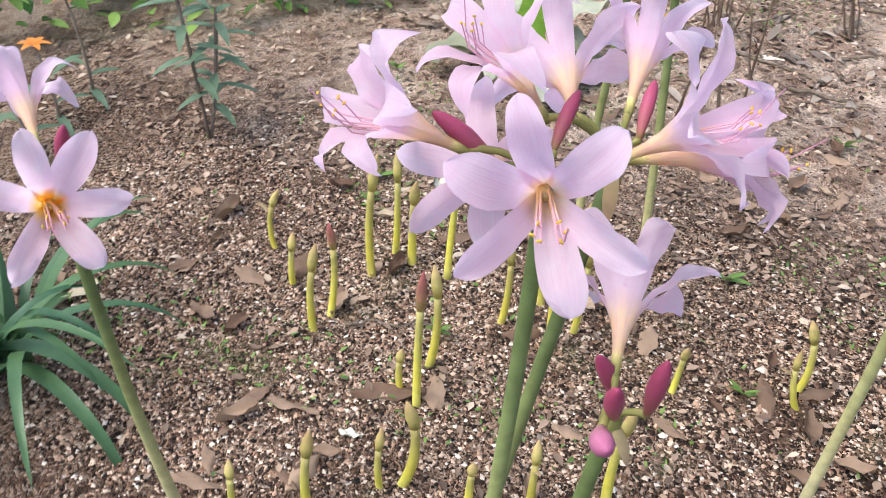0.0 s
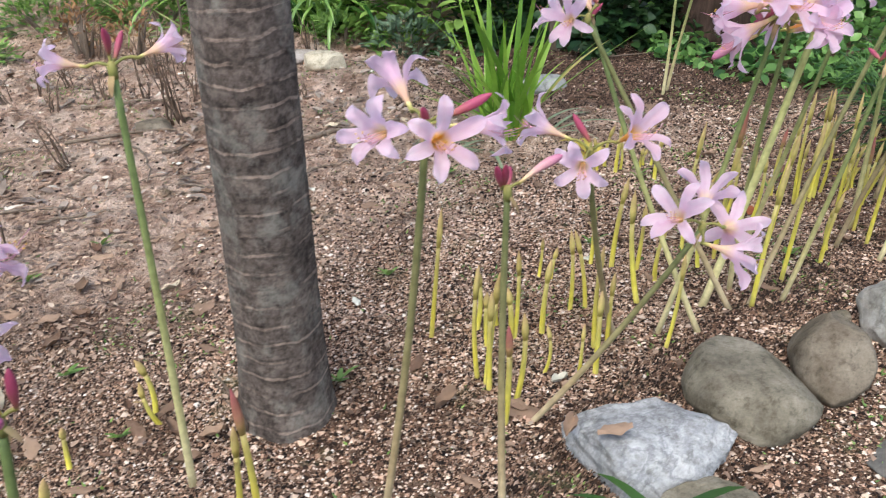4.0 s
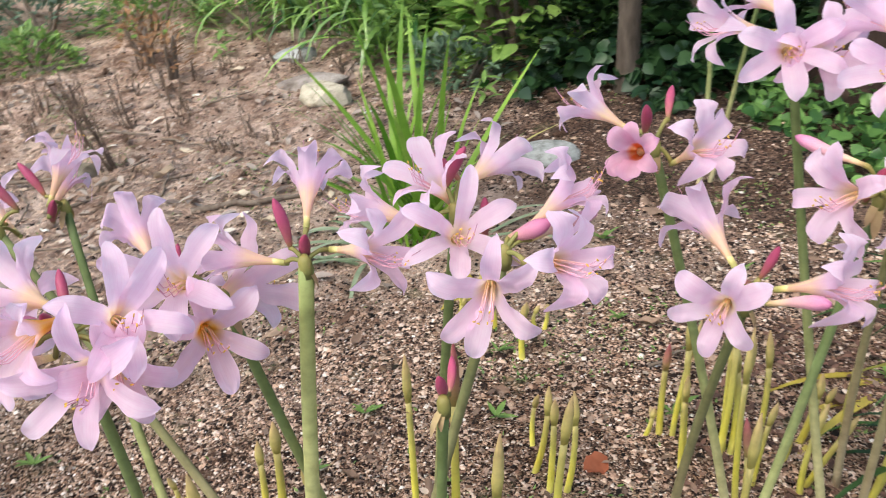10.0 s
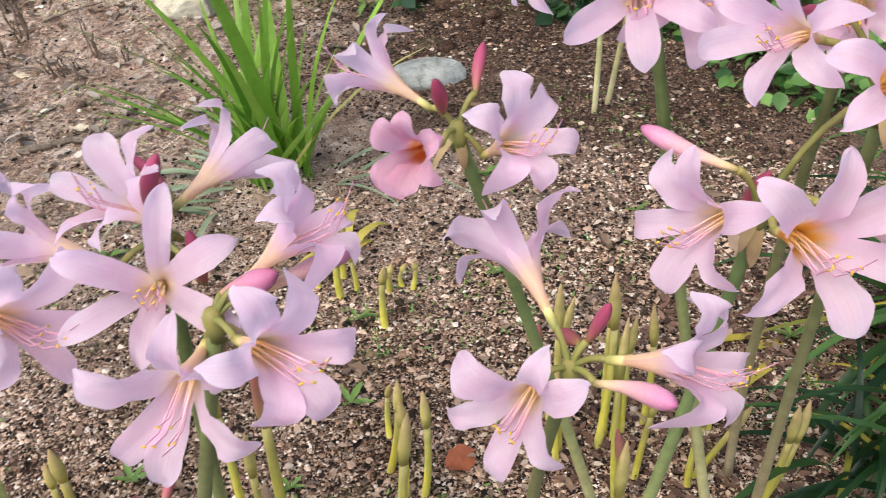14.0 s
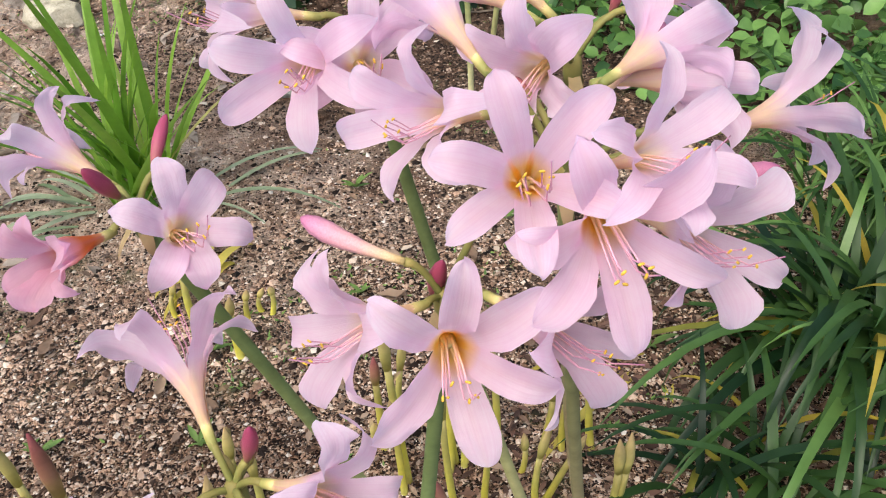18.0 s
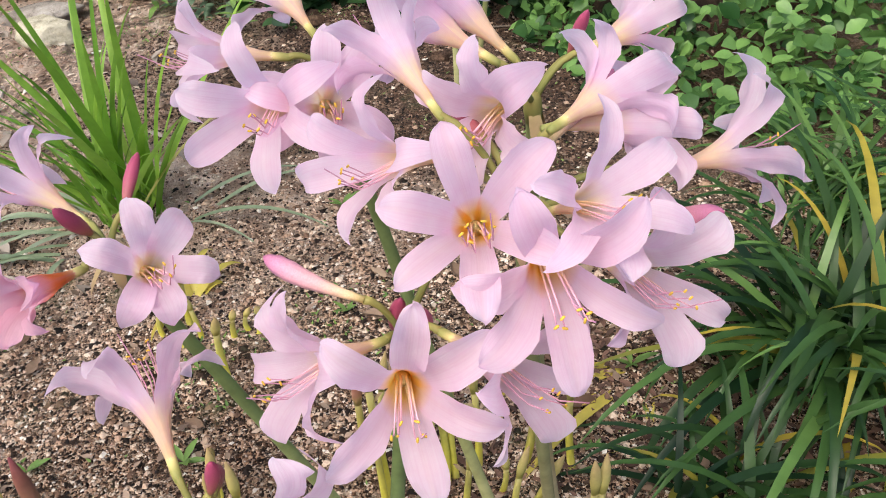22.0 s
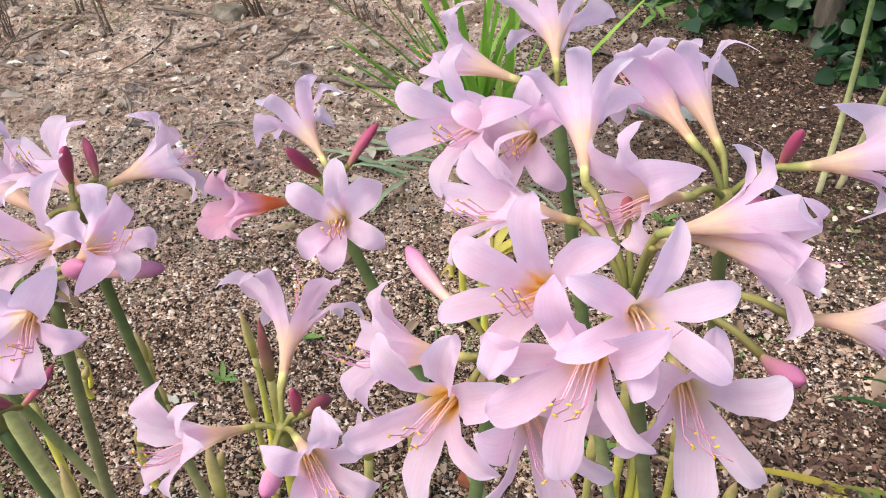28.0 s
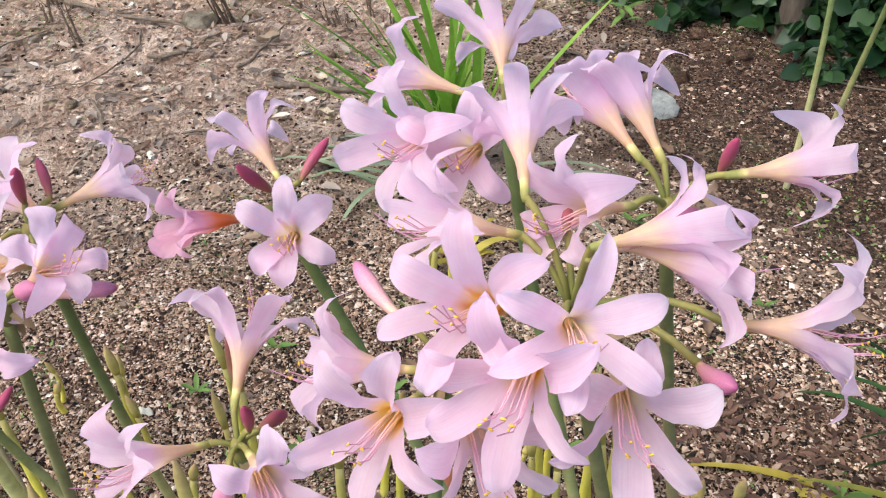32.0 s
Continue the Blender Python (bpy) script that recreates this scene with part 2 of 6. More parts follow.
    mud = ramp(n, [(0.30, (0.10, 0.062, 0.047)), (0.44, (0.53, 0.385, 0.308)), (0.60, (0.88, 0.74, 0.645))])
    link(noise_node(n, link, co, 13, 8, 0.68).outputs["Fac"], mud.inputs[0])
    half = n.new("ShaderNodeMath")
    half.operation, half.inputs[1].default_value = "MULTIPLY", 0.85
    link(far.outputs[0], half.inputs[0])
    col = blend(n, link, "MIX", half.outputs[0], col, mud.outputs[0])
    # darker brown soil below the trees
    tree_dist = n.new("ShaderNodeVectorMath")
    tree_dist.operation, tree_dist.inputs[1].default_value = "DISTANCE", (0.55, 3.1, 0.0)
    link(co, tree_dist.inputs[0])
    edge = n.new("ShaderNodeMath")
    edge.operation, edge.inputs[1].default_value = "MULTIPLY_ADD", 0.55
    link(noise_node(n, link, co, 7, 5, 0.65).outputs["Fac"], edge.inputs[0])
    link(tree_dist.outputs["Value"], edge.inputs[2])
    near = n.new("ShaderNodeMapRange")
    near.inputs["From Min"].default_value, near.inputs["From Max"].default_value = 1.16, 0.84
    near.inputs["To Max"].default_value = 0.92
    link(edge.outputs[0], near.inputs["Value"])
    dark_soil = ramp(n, [(0.3, (0.018, 0.010, 0.007)), (0.5, (0.085, 0.048, 0.032)), (0.62, (0.21, 0.13, 0.088)), (0.74, (0.36, 0.25, 0.18))])
    link(noise_node(n, link, co, 48, 7, 0.7).outputs["Fac"], dark_soil.inputs[0])
    col = blend(n, link, "MIX", near.outputs[0], col, dark_soil.outputs[0])
    # darker earth along the edging stones
    rim = n.new("ShaderNodeMath")
    rim.operation, rim.inputs[1].default_value = "MULTIPLY_ADD", -0.66
    link(sx.outputs["X"], rim.inputs[0])
    link(sx.outputs["Y"], rim.inputs[2])
    off_rim = n.new("ShaderNodeMath")
    off_rim.operation, off_rim.inputs[1].default_value = "MULTIPLY_ADD", 0.5
    link(noise_node(n, link, co, 6, 5, 0.65).outputs["Fac"], off_rim.inputs[0])
    link(rim.outputs[0], off_rim.inputs[2])
    dark_rim = n.new("ShaderNodeMapRange")
    dark_rim.inputs["From Min"].default_value, dark_rim.inputs["From Max"].default_value = 1.42, 1.15
    dark_rim.inputs["To Max"].default_value = 0.6
    link(off_rim.outputs[0], dark_rim.inputs["Value"])
    col = blend(n, link, "MIX", dark_rim.outputs[0], col, dark_soil.outputs[0])
    # and round the foot of the cherry
    foot_d = n.new("ShaderNodeVectorMath")
    foot_d.operation, foot_d.inputs[1].default_value = "DISTANCE", (-0.38, 1.02, 0.0)
    link(co, foot_d.inputs[0])
    foot_n = n.new("ShaderNodeMath")
    foot_n.operation, foot_n.inputs[1].default_value = "MULTIPLY_ADD", 0.35
    link(noise_node(n, link, co, 9, 5, 0.65).outputs["Fac"], foot_n.inputs[0])
    link(foot_d.outputs["Value"], foot_n.inputs[2])
    foot_w = n.new("ShaderNodeMapRange")
    foot_w.inputs["From Min"].default_value, foot_w.inputs["From Max"].default_value = 0.44, 0.26
    foot_w.inputs["To Max"].default_value = 0.6
    link(foot_n.outputs[0], foot_w.inputs["Value"])
    col = blend(n, link, "MIX", foot_w.outputs[0], col, dark_soil.outputs[0])
    # warm tint that slightly dims the soil below the loose grains
    col = blend(n, link, "MULTIPLY", 1.0, col, (1.0, 0.93, 0.875))
    col = damp(n, link, co, col)
    link(col, p.inputs["Base Color"])
    h = n.new("ShaderNodeMath")
    h.operation, h.inputs[1].default_value = "MULTIPLY_ADD", -0.8
    link(cells[0].outputs["Distance"], h.inputs[0])
    link(noise_node(n, link, co, 90, 6, 0.7).outputs["Fac"], h.inputs[2])
    bump(n, link, p, h.outputs[0], 1.0, 0.012)
    return m


# granite colours; the near-black stops also stand in for shadow gaps between grains
GRAINS = [(0.0, (0.007, 0.004, 0.003)), (0.34, (0.034, 0.018, 0.012)), (0.47, (0.235, 0.136, 0.090)), (0.62, (0.53, 0.35, 0.245)),
          (0.82, (0.67, 0.51, 0.395)), (0.95, (0.74, 0.62, 0.52)), (1.0, (0.82, 0.76, 0.69))]
SOIL = soil_material()


def grain_material(name, stops):
    m, n, link, p = material(name, 0.8, 0.25)
    r = ramp(n, stops)
    link(n.new("ShaderNodeNewGeometry").outputs["Random Per Island"], r.inputs[0])
    t = noise_node(n, link, coords(n), 400, 3)
    col = blend(n, link, "OVERLAY", 0.6, r.outputs[0], t.outputs["Fac"])
    col = damp(n, link, coords(n), col)
    link(col, p.inputs["Base Color"])
    return m


def bark_material(name, dark, light, bands=None):
    """Bark; bands: pale cross lines like cherry bark, in rings per metre."""
    m, n, link, p = material(name, 0.85, 0.2)
    co = coords(n)
    stretch = n.new("ShaderNodeMapping")
    stretch.inputs["Scale"].default_value = (1.0, 1.0, 1.6) if bands else (3.0, 3.0, 0.6)
    link(co, stretch.inputs["Vector"])
    t = noise_node(n, link, stretch.outputs[0], 16, 8, 0.65)
    base = ramp(n, [(0.3, dark), (0.7, light)])
    link(t.outputs["Fac"], base.inputs[0])
    col, height = base.outputs[0], t.outputs["Fac"]
    if bands:
        # broken pale cross lines, a dark rim below each
        b = n.new("ShaderNodeTexWave")
        b.bands_direction = "Z"
        for key, value in (("Scale", 0.314 * bands), ("Distortion", 3.2), ("Detail", 3.0), ("Detail Scale", 1.1), ("Detail Roughness", 0.6)):
            b.inputs[key].default_value = value
        link(co, b.inputs["Vector"])
        flat = n.new("ShaderNodeMapping")
        flat.inputs["Scale"].default_value = (16.0, 16.0, 34.0)
        link(co, flat.inputs["Vector"])
        gaps = ramp(n, [(0.44, (0, 0, 0)), (0.56, (1, 1, 1))])
        link(noise_node(n, link, flat.outputs[0], 1.0, 4, 0.6).outputs["Fac"], gaps.inputs[0])
        rim = ramp(n, [(0.60, (1, 1, 1)), (0.80, (0.52, 0.50, 0.50)), (0.92, (0.8, 0.8, 0.8))])
        link(b.outputs["Fac"], rim.inputs[0])
        col = blend(n, link, "MULTIPLY", 0.5, col, rim.outputs[0])
        line = ramp(n, [(0.93, (0, 0, 0)), (0.97, (0.8, 0.8, 0.8))])
        link(b.outputs["Fac"], line.inputs[0])
        mask = n.new("ShaderNodeMath")
        mask.operation = "MULTIPLY"
        link(line.outputs[0], mask.inputs[0])
        link(gaps.outputs[0], mask.inputs[1])
        col = blend(n, link, "MIX", mask.outputs[0], col, (0.34, 0.27, 0.225))
        crack = noise_node(n, link, co, 75, 6, 0.75)
        dirt = ramp(n, [(0.38, (0.34, 0.31, 0.30)), (0.6, (1.2, 1.17, 1.15))])
        link(crack.outputs["Fac"], dirt.inputs[0])
        col = blend(n, link, "MULTIPLY", 0.9, col, dirt.outputs[0])
        lich = ramp(n, [(0.50, (0, 0, 0)), (0.66, (0.55, 0.55, 0.55))])
        link(noise_node(n, link, co, 14, 7, 0.75).outputs["Fac"], lich.inputs[0])
        col = blend(n, link, "MIX", lich.outputs[0], col, (0.33, 0.32, 0.28))
        both = n.new("ShaderNodeMath")
        link(t.outputs["Fac"], both.inputs[0])
        link(crack.outputs["Fac"], both.inputs[1])
        height = both.outputs[0]
    link(col, p.inputs["Base Color"])
    bump(n, link, p, height, 0.6 if bands else 0.9, 0.006 if bands else 0.014)
    return m


PETAL = petal_material("pink_petal", (0.965, 0.80, 0.91), (0.935, 0.845, 0.96), (0.90, 0.66, 0.81), (1.0, 0.90, 0.66), (0.92, 0.80, 0.42))
PETAL_GOLD = petal_material("pink_petal_golden_throat", (0.965, 0.785, 0.885), (0.935, 0.84, 0.955), (0.92, 0.65, 0.68), (1.0, 0.70, 0.14), (0.92, 0.74, 0.26))
CORAL = petal_material("coral_petal", (0.88, 0.57, 0.68), (0.87, 0.58, 0.74), (0.82, 0.40, 0.50), (0.88, 0.34, 0.10), (0.85, 0.62, 0.38))
TUBE = stalk_material("flower_tube", [(0.0, (0.22, 0.24, 0.07)), (0.4, (0.36, 0.34, 0.11)), (0.75, (0.72, 0.62, 0.26)), (1.0, (0.84, 0.73, 0.40))], 0.5, 0.1)
THROAT_YELLOW = leaf_material("yellow_throat", (0.95, 0.80, 0.40), (0.98, 0.90, 0.55), 0.4, 0.6, "object")
BUD = stalk_material("crimson_bud", [(0.0, (0.28, 0.22, 0.07)), (0.2, (0.38, 0.12, 0.13)), (0.5, (0.39, 0.075, 0.155)), (1.0, (0.33, 0.05, 0.12))], 0.45, 0.2)
PINK_BUD = stalk_material("pink_bud", [(0.0, (0.62, 0.52, 0.22)), (0.14, (0.80, 0.60, 0.38)), (0.34, (0.72, 0.42, 0.46)), (0.7, (0.58, 0.25, 0.41)), (1.0, (0.40, 0.11, 0.25))], 0.45, 0.3)
MAUVE_BUD = stalk_material("mauve_bud", [(0.0, (0.50, 0.36, 0.18)), (0.2, (0.52, 0.24, 0.30)), (0.6, (0.47, 0.17, 0.31)), (1.0, (0.36, 0.09, 0.22))], 0.45, 0.3)
PEDICEL = stalk_material("pedicel", [(0.0, (0.19, 0.22, 0.07)), (1.0, (0.30, 0.27, 0.09))], 0.5, 0.4)
STEM = stalk_material("flower_stalk", [(0.0, (0.74, 0.67, 0.45)), (0.26, (0.60, 0.57, 0.30)), (0.52, (0.34, 0.37, 0.16)), (0.74, (0.19, 0.25, 0.10)), (1.0, (0.13, 0.19, 0.07))], 0.55, 0.45)
STEM_YELLOW = stalk_material("yellowing_flower_stalk", [(0.0, (0.78, 0.72, 0.46)), (0.3, (0.70, 0.68, 0.34)), (0.7, (0.56, 0.58, 0.25)), (1.0, (0.26, 0.32, 0.12))], 0.55, 0.45)
STEM_BROWN = stalk_material("brownish_flower_stalk", [(0.0, (0.66, 0.58, 0.42)), (0.25, (0.42, 0.34, 0.21)), (0.6, (0.27, 0.26, 0.13)), (1.0, (0.16, 0.20, 0.08))], 0.6, 0.45)
SHOOT = stalk_material("yellow_shoot", [(0.0, (0.82, 0.76, 0.22)), (0.3, (0.74, 0.67, 0.10)), (0.65, (0.60, 0.55, 0.13)), (1.0, (0.46, 0.40, 0.16))], 0.5, 0.25)
SHEATH = stalk_material("shoot_sheath", [(0.0, (0.52, 0.47, 0.12)), (0.5, (0.55, 0.46, 0.18)), (1.0, (0.42, 0.29, 0.15))], 0.7, 0.35)
RED_SHEATH = stalk_material("reddish_shoot_sheath", [(0.0, (0.50, 0.40, 0.14)), (0.4, (0.40, 0.20, 0.14)), (1.0, (0.30, 0.075, 0.095))], 0.6, 0.35)
PALE_STEM = stalk_material("pale_green_stem", [(0.0, (0.30, 0.34, 0.14)), (1.0, (0.36, 0.42, 0.20))])
BRACT = stalk_material("papery_bract", [(0.0, (0.42, 0.34, 0.17)), (1.0, (0.44, 0.31, 0.20))], 0.75, 0.4)
FILAMENT = stalk_material("filament", [(0.0, (0.95, 0.74, 0.30)), (0.3, (0.92, 0.66, 0.46)), (0.5, (0.88, 0.52, 0.62)), (0.85, (0.72, 0.36, 0.52)), (1.0, (0.45, 0.20, 0.34))], 0.5, 0.05)
ANTHER = stalk_material("anther", [(0.0, (0.72, 0.42, 0.06)), (1.0, (0.85, 0.55, 0.08))], 0.8, 0.1)
BLADE = leaf_material("iris_blade", (0.12, 0.28, 0.028), (0.36, 0.58, 0.085), 0.4, 0.36, "object", (0.50, 0.46, 0.16))
LILYTURF = leaf_material("lilyturf_blade", (0.007, 0.028, 0.009), (0.062, 0.135, 0.032), 0.3, 0.4, "object", (0.50, 0.38, 0.05))
PALE_TURF = leaf_material("pale_lilyturf_blade", (0.020, 0.070, 0.017), (0.18, 0.32, 0.085), 0.35, 0.33, "object", (0.50, 0.38, 0.06))
PALE_LIMP = leaf_material("limp_pale_blade", (0.20, 0.27, 0.15), (0.42, 0.47, 0.33), 0.25, 0.5, "object")
GREY_BLADE = leaf_material("bluish_blade", (0.05, 0.12, 0.06), (0.11, 0.20, 0.09), 0.25, 0.4, "object")
DAYLILY = leaf_material("daylily_leaf", (0.030, 0.095, 0.02), (0.36, 0.57, 0.14), 0.3, 0.26, "object")
SHRUB = leaf_material("shrub_leaf", (0.040, 0.125, 0.025), (0.50, 0.72, 0.20), 0.42, 0.2)
IVY = leaf_material("ivy_leaf", (0.009, 0.032, 0.013), (0.042, 0.095, 0.030), 0.2, 0.42)
# shrub leaf with the shade below the trees put into its colour
SHADED_SHRUB = leaf_material("shaded_shrub_leaf", (0.007, 0.021, 0.008), (0.034, 0.076, 0.020), 0.2, 0.48)
COVER = leaf_material("ground_cover_leaf", (0.030, 0.095, 0.025), (0.23, 0.41, 0.115), 0.28, 0.32)
WEED = leaf_material("weed_leaf", (0.10, 0.20, 0.05), (0.26, 0.40, 0.10), 0.3)
PLANTAIN = leaf_material("wilted_leaf", (0.24, 0.25, 0.16), (0.52, 0.52, 0.42), 0.2, 0.6, "object")
DRY_LEAF = leaf_material("dry_leaf", (0.13, 0.070, 0.046), (0.40, 0.275, 0.20), 0.1, 0.75, "object", (0.62, 0.52, 0.40))
CHIP = leaf_material("bleached_chip", (0.60, 0.57, 0.50), (0.80, 0.78, 0.72), 0.0, 0.8, "object")
RUST_LEAF = leaf_material("rust_leaf", (0.32, 0.09, 0.04), (0.36, 0.12, 0.05), 0.1, 0.7, "object")
TWIG = bark_material("twig", (0.12, 0.085, 0.06), (0.30, 0.24, 0.19))
CHERRY_BARK = bark_material("cherry_bark", (0.046, 0.037, 0.033), (0.225, 0.19, 0.165), 34)
BROWN_BARK = bark_material("brown_bark", (0.014, 0.009, 0.007), (0.085, 0.052, 0.038))
GREY_BARK = bark_material("grey_bark", (0.050, 0.036, 0.026), (0.17, 0.132, 0.10))
MARBLE = rock_material("grey_white_stone", [(0.3, (0.20, 0.205, 0.215)), (0.52, (0.43, 0.435, 0.445)), (0.72, (0.58, 0.58, 0.58))], 9, 1.0, (0.17, 0.175, 0.19))
WHITE_STONE = rock_material("white_stone", [(0.30, (0.17, 0.16, 0.145)), (0.45, (0.33, 0.315, 0.29)), (0.62, (0.48, 0.47, 0.445))], 9, 1.0)
TAN_STONE = rock_material("tan_stone", [(0.3, (0.10, 0.086, 0.062)), (0.5, (0.20, 0.178, 0.135)), (0.7, (0.30, 0.27, 0.215))], 13, 0.9)
BROWN_STONE = rock_material("brown_stone", [(0.3, (0.095, 0.075, 0.052)), (0.52, (0.185, 0.155, 0.118)), (0.7, (0.28, 0.245, 0.195))], 11, 0.9)
PALE_STONE = rock_material("pale_stone", [(0.3, (0.165, 0.13, 0.107)), (0.5, (0.31, 0.265, 0.232)), (0.66, (0.46, 0.41, 0.37))], 9, 1.0)
CREAM_STONE = rock_material("cream_stone", [(0.3, (0.425, 0.365, 0.264)), (0.6, (0.578, 0.518, 0.399)), (0.8, (0.646, 0.595, 0.493))], 8, 0.5)
GREY_STONE = rock_material("pale_grey_stone", [(0.3, (0.22, 0.225, 0.21)), (0.5, (0.36, 0.365, 0.345)), (0.7, (0.50, 0.50, 0.47))], 10, 0.9)
SLAB = rock_material("path_slab", [(0.3, (0.110, 0.102, 0.092)), (0.6, (0.155, 0.147, 0.135)), (0.8, (0.190, 0.180, 0.165))], 6, 0.4)
for waxy in (SHRUB, DAYLILY):
    waxy.node_tree.nodes["Principled BSDF"].inputs["Specular IOR Level"].default_value = 0.85
GREY_LEAF = leaf_material("narrow_grey_leaf", (0.10, 0.16, 0.10), (0.18, 0.26, 0.17), 0.2)
ORANGE = leaf_material("orange_petal", (0.85, 0.22, 0.04), (0.90, 0.36, 0.08), 0.3)
PALE_FLOWER = leaf_material("pale_petal", (0.75, 0.66, 0.70), (0.85, 0.80, 0.80), 0.3)
GRIT = grain_material("granite_grit", GRAINS)
DARK_GRIT = grain_material("dark_brown_grit", [(0.0, (0.008, 0.005, 0.003)), (0.40, (0.034, 0.020, 0.014)), (0.62, (0.125, 0.073, 0.050)), (0.85, (0.26, 0.165, 0.115)), (1.0, (0.38, 0.28, 0.215))])


# ---- building helpers ----
def mesh_of(name, verts, faces, mat, uvs=None, smooth=True):
    me = bpy.data.meshes.new(name)
    me.from_pydata([tuple(map(float, v)) for v in verts], [], faces)
    if uvs is not None:
        layer = me.uv_layers.new(name="UVMap")
        idx = np.empty(len(me.loops), dtype=np.int32)
        me.loops.foreach_get("vertex_index", idx)
        layer.data.foreach_set("uv", np.asarray(uvs, dtype=np.float32)[idx].ravel())
    for one in mat if isinstance(mat, (list, tuple)) else (mat,):
        me.materials.append(one)
    if smooth:
        me.polygons.foreach_set("use_smooth", [True] * len(me.polygons))
    me.update()
    return me


def put_part(name, me, parent, m=None, label=""):
    ob = new(name, me)
    ob.parent = parent
    if m is not None:
        ob.matrix_basis = m
    return tagged(ob, label)


def thing(name, me, m, label, category, group="", kind=""):
    ob = new(name, me)
    ob.matrix_basis = m
    return tagged(ob, label, category, group, kind)


def grid_faces(rows, cols, closed=False, first=0):
    """Quads of a grid of rows x cols vertices; closed: the columns run round."""
    out = []
    for i in range(rows - 1):
        for j in range(cols if closed else cols - 1):
            k = (j + 1) % cols
            out.append((first + i * cols + j, first + i * cols + k, first + (i + 1) * cols + k, first + (i + 1) * cols + j))
    return out


def tube(points, radii, sides=8, first=0, oval=1.0):
    """Verts, faces and uvs of a round tube through points, closed at both ends."""
    pts = [Vector(p) for p in points]
    verts, uvs = [], []
    n = len(pts)
    side = None
    for i, p in enumerate(pts):
        d = (pts[min(i + 1, n - 1)] - pts[max(i - 1, 0)]).normalized()
        if side is None:
            side = d.orthogonal().normalized()
        side = (side - d * side.dot(d)).normalized()
        other = d.cross(side)
        for j in range(sides):
            a = 2 * math.pi * j / sides
            verts.append(p + radii[i] * (math.cos(a) * side + oval * math.sin(a) * other))
            uvs.append((j / sides, i / (n - 1)))
    faces = grid_faces(n, sides, True, first)
    faces += [tuple(first + j for j in reversed(range(sides))), tuple(first + (n - 1) * sides + j for j in range(sides))]
    return verts, faces, uvs


def tube_mesh(name, points, radii, mat, sides=8, oval=1.0):
    return mesh_of(name, *tube(points, radii, sides, 0, oval)[:2], mat, tube(points, radii, sides, 0, oval)[2])


def arc(a, b, sag, n=10):
    """Points of a bowed line from a to b; sag: how its middle is pushed off."""
    a, b, s = Vector(a), Vector(b), Vector(sag)
    return [a.lerp(b, t) + s * (4 * t * (1 - t)) for t in (i / (n - 1) for i in range(n))]


# ---- lily flowers ----
def tepal_mesh(k, rng, reach, back, gold):
    """One petal of a flower one unit long whose axis is +z; k: which of the six; reach: how far it spreads; back: how far its tip curls."""
    ang = math.radians(90 + 60 * k + rng.uniform(-11, 11))
    wide = (1.0 if k % 2 else 0.88) * rng.uniform(0.9, 1.08)
    if k == 3:
        reach, back = reach * 0.92, back * 0.4
    s_at = [0, 0.14, 0.28, 0.42, 0.56, 0.70, 0.82, 0.92, 1.0]
    r_at = [0.030, 0.036, 0.056, 0.104, 0.172 * reach, 0.285 * reach, 0.415 * reach, 0.530 * reach, 0.620 * reach]
    z_at = [0.0, 0.15, 0.30, 0.455, 0.60, 0.735, 0.825 - 0.02 * back, 0.875 - 0.10 * back, 0.885 - 0.25 * back]
    w_at = [0.032, 0.040, 0.060, 0.082, 0.100, 0.115, 0.120, 0.110, 0.1]
    steps = [0, 0.1, 0.2, 0.3, 0.37, 0.44, 0.51, 0.58, 0.64, 0.70, 0.76, 0.82, 0.87, 0.91, 0.94, 0.965, 0.985, 0.996, 1.0]
    rows, cols = len(steps), 9
    verts, uvs = [], []
    ph, amp, twist = rng.uniform(0, 6), rng.uniform(0.014, 0.034), rng.uniform(-0.45, 0.45)
    sway, cup, nick = rng.uniform(-0.07, 0.07), rng.uniform(0.10, 0.36), rng.uniform(0.012, 0.03)
    er, et = Vector((math.cos(ang), math.sin(ang), 0)), Vector((-math.sin(ang), math.cos(ang), 0))
    for i in range(rows):
        s = steps[i]
        fine = [max(0, min(1, s + d)) for d in (-0.05, -0.025, 0, 0.025, 0.05)]
        r = float(np.mean(np.interp(fine, s_at, r_at)))
        z = float(np.mean(np.interp(fine, s_at, z_at)))
        w = float(np.interp(s, s_at, w_at)) * wide
        if s > 0.78:
            w = wide * 0.118 * max(0.0, 1 - ((s - 0.78) / 0.22) ** 2.2) ** 0.72 + nick * 0.10 * (s < 1)
        open_ = max(0.0, min(1.0, (s - 0.3) / 0.4))
        open_ = open_ * open_ * (3 - 2 * open_)
        for j in range(cols):
            v = 2 * j / (cols - 1) - 1
            wrap = min(w / max(r, 0.02), 1.05)
            a = v * wrap
            curved = er * (r * math.cos(a)) + et * (r * math.sin(a))
            flat = er * r + et * (v * w) + er * (-0.10 * abs(v) ** 2 * w)
            p = curved.lerp(flat, open_)
            wave = (amp * math.sin(11 * s + ph + 2.2 * v) + 0.7 * amp * math.sin(29 * s + 2 * ph - 3 * v)) * abs(v) ** 1.7 * open_
            lift = cup * w * v * v * open_ + twist * v * w * open_ - 0.07 * w * math.exp(-(v / 0.22) ** 2) * open_
            verts.append(p + Vector((0, 0, z + wave + lift)) - er * wave * 0.5 + et * (sway * s * s))
            uvs.append((j / (cols - 1), s))
    return mesh_of("tepal", verts, grid_faces(rows, cols), PETAL_GOLD if gold else PETAL, uvs)


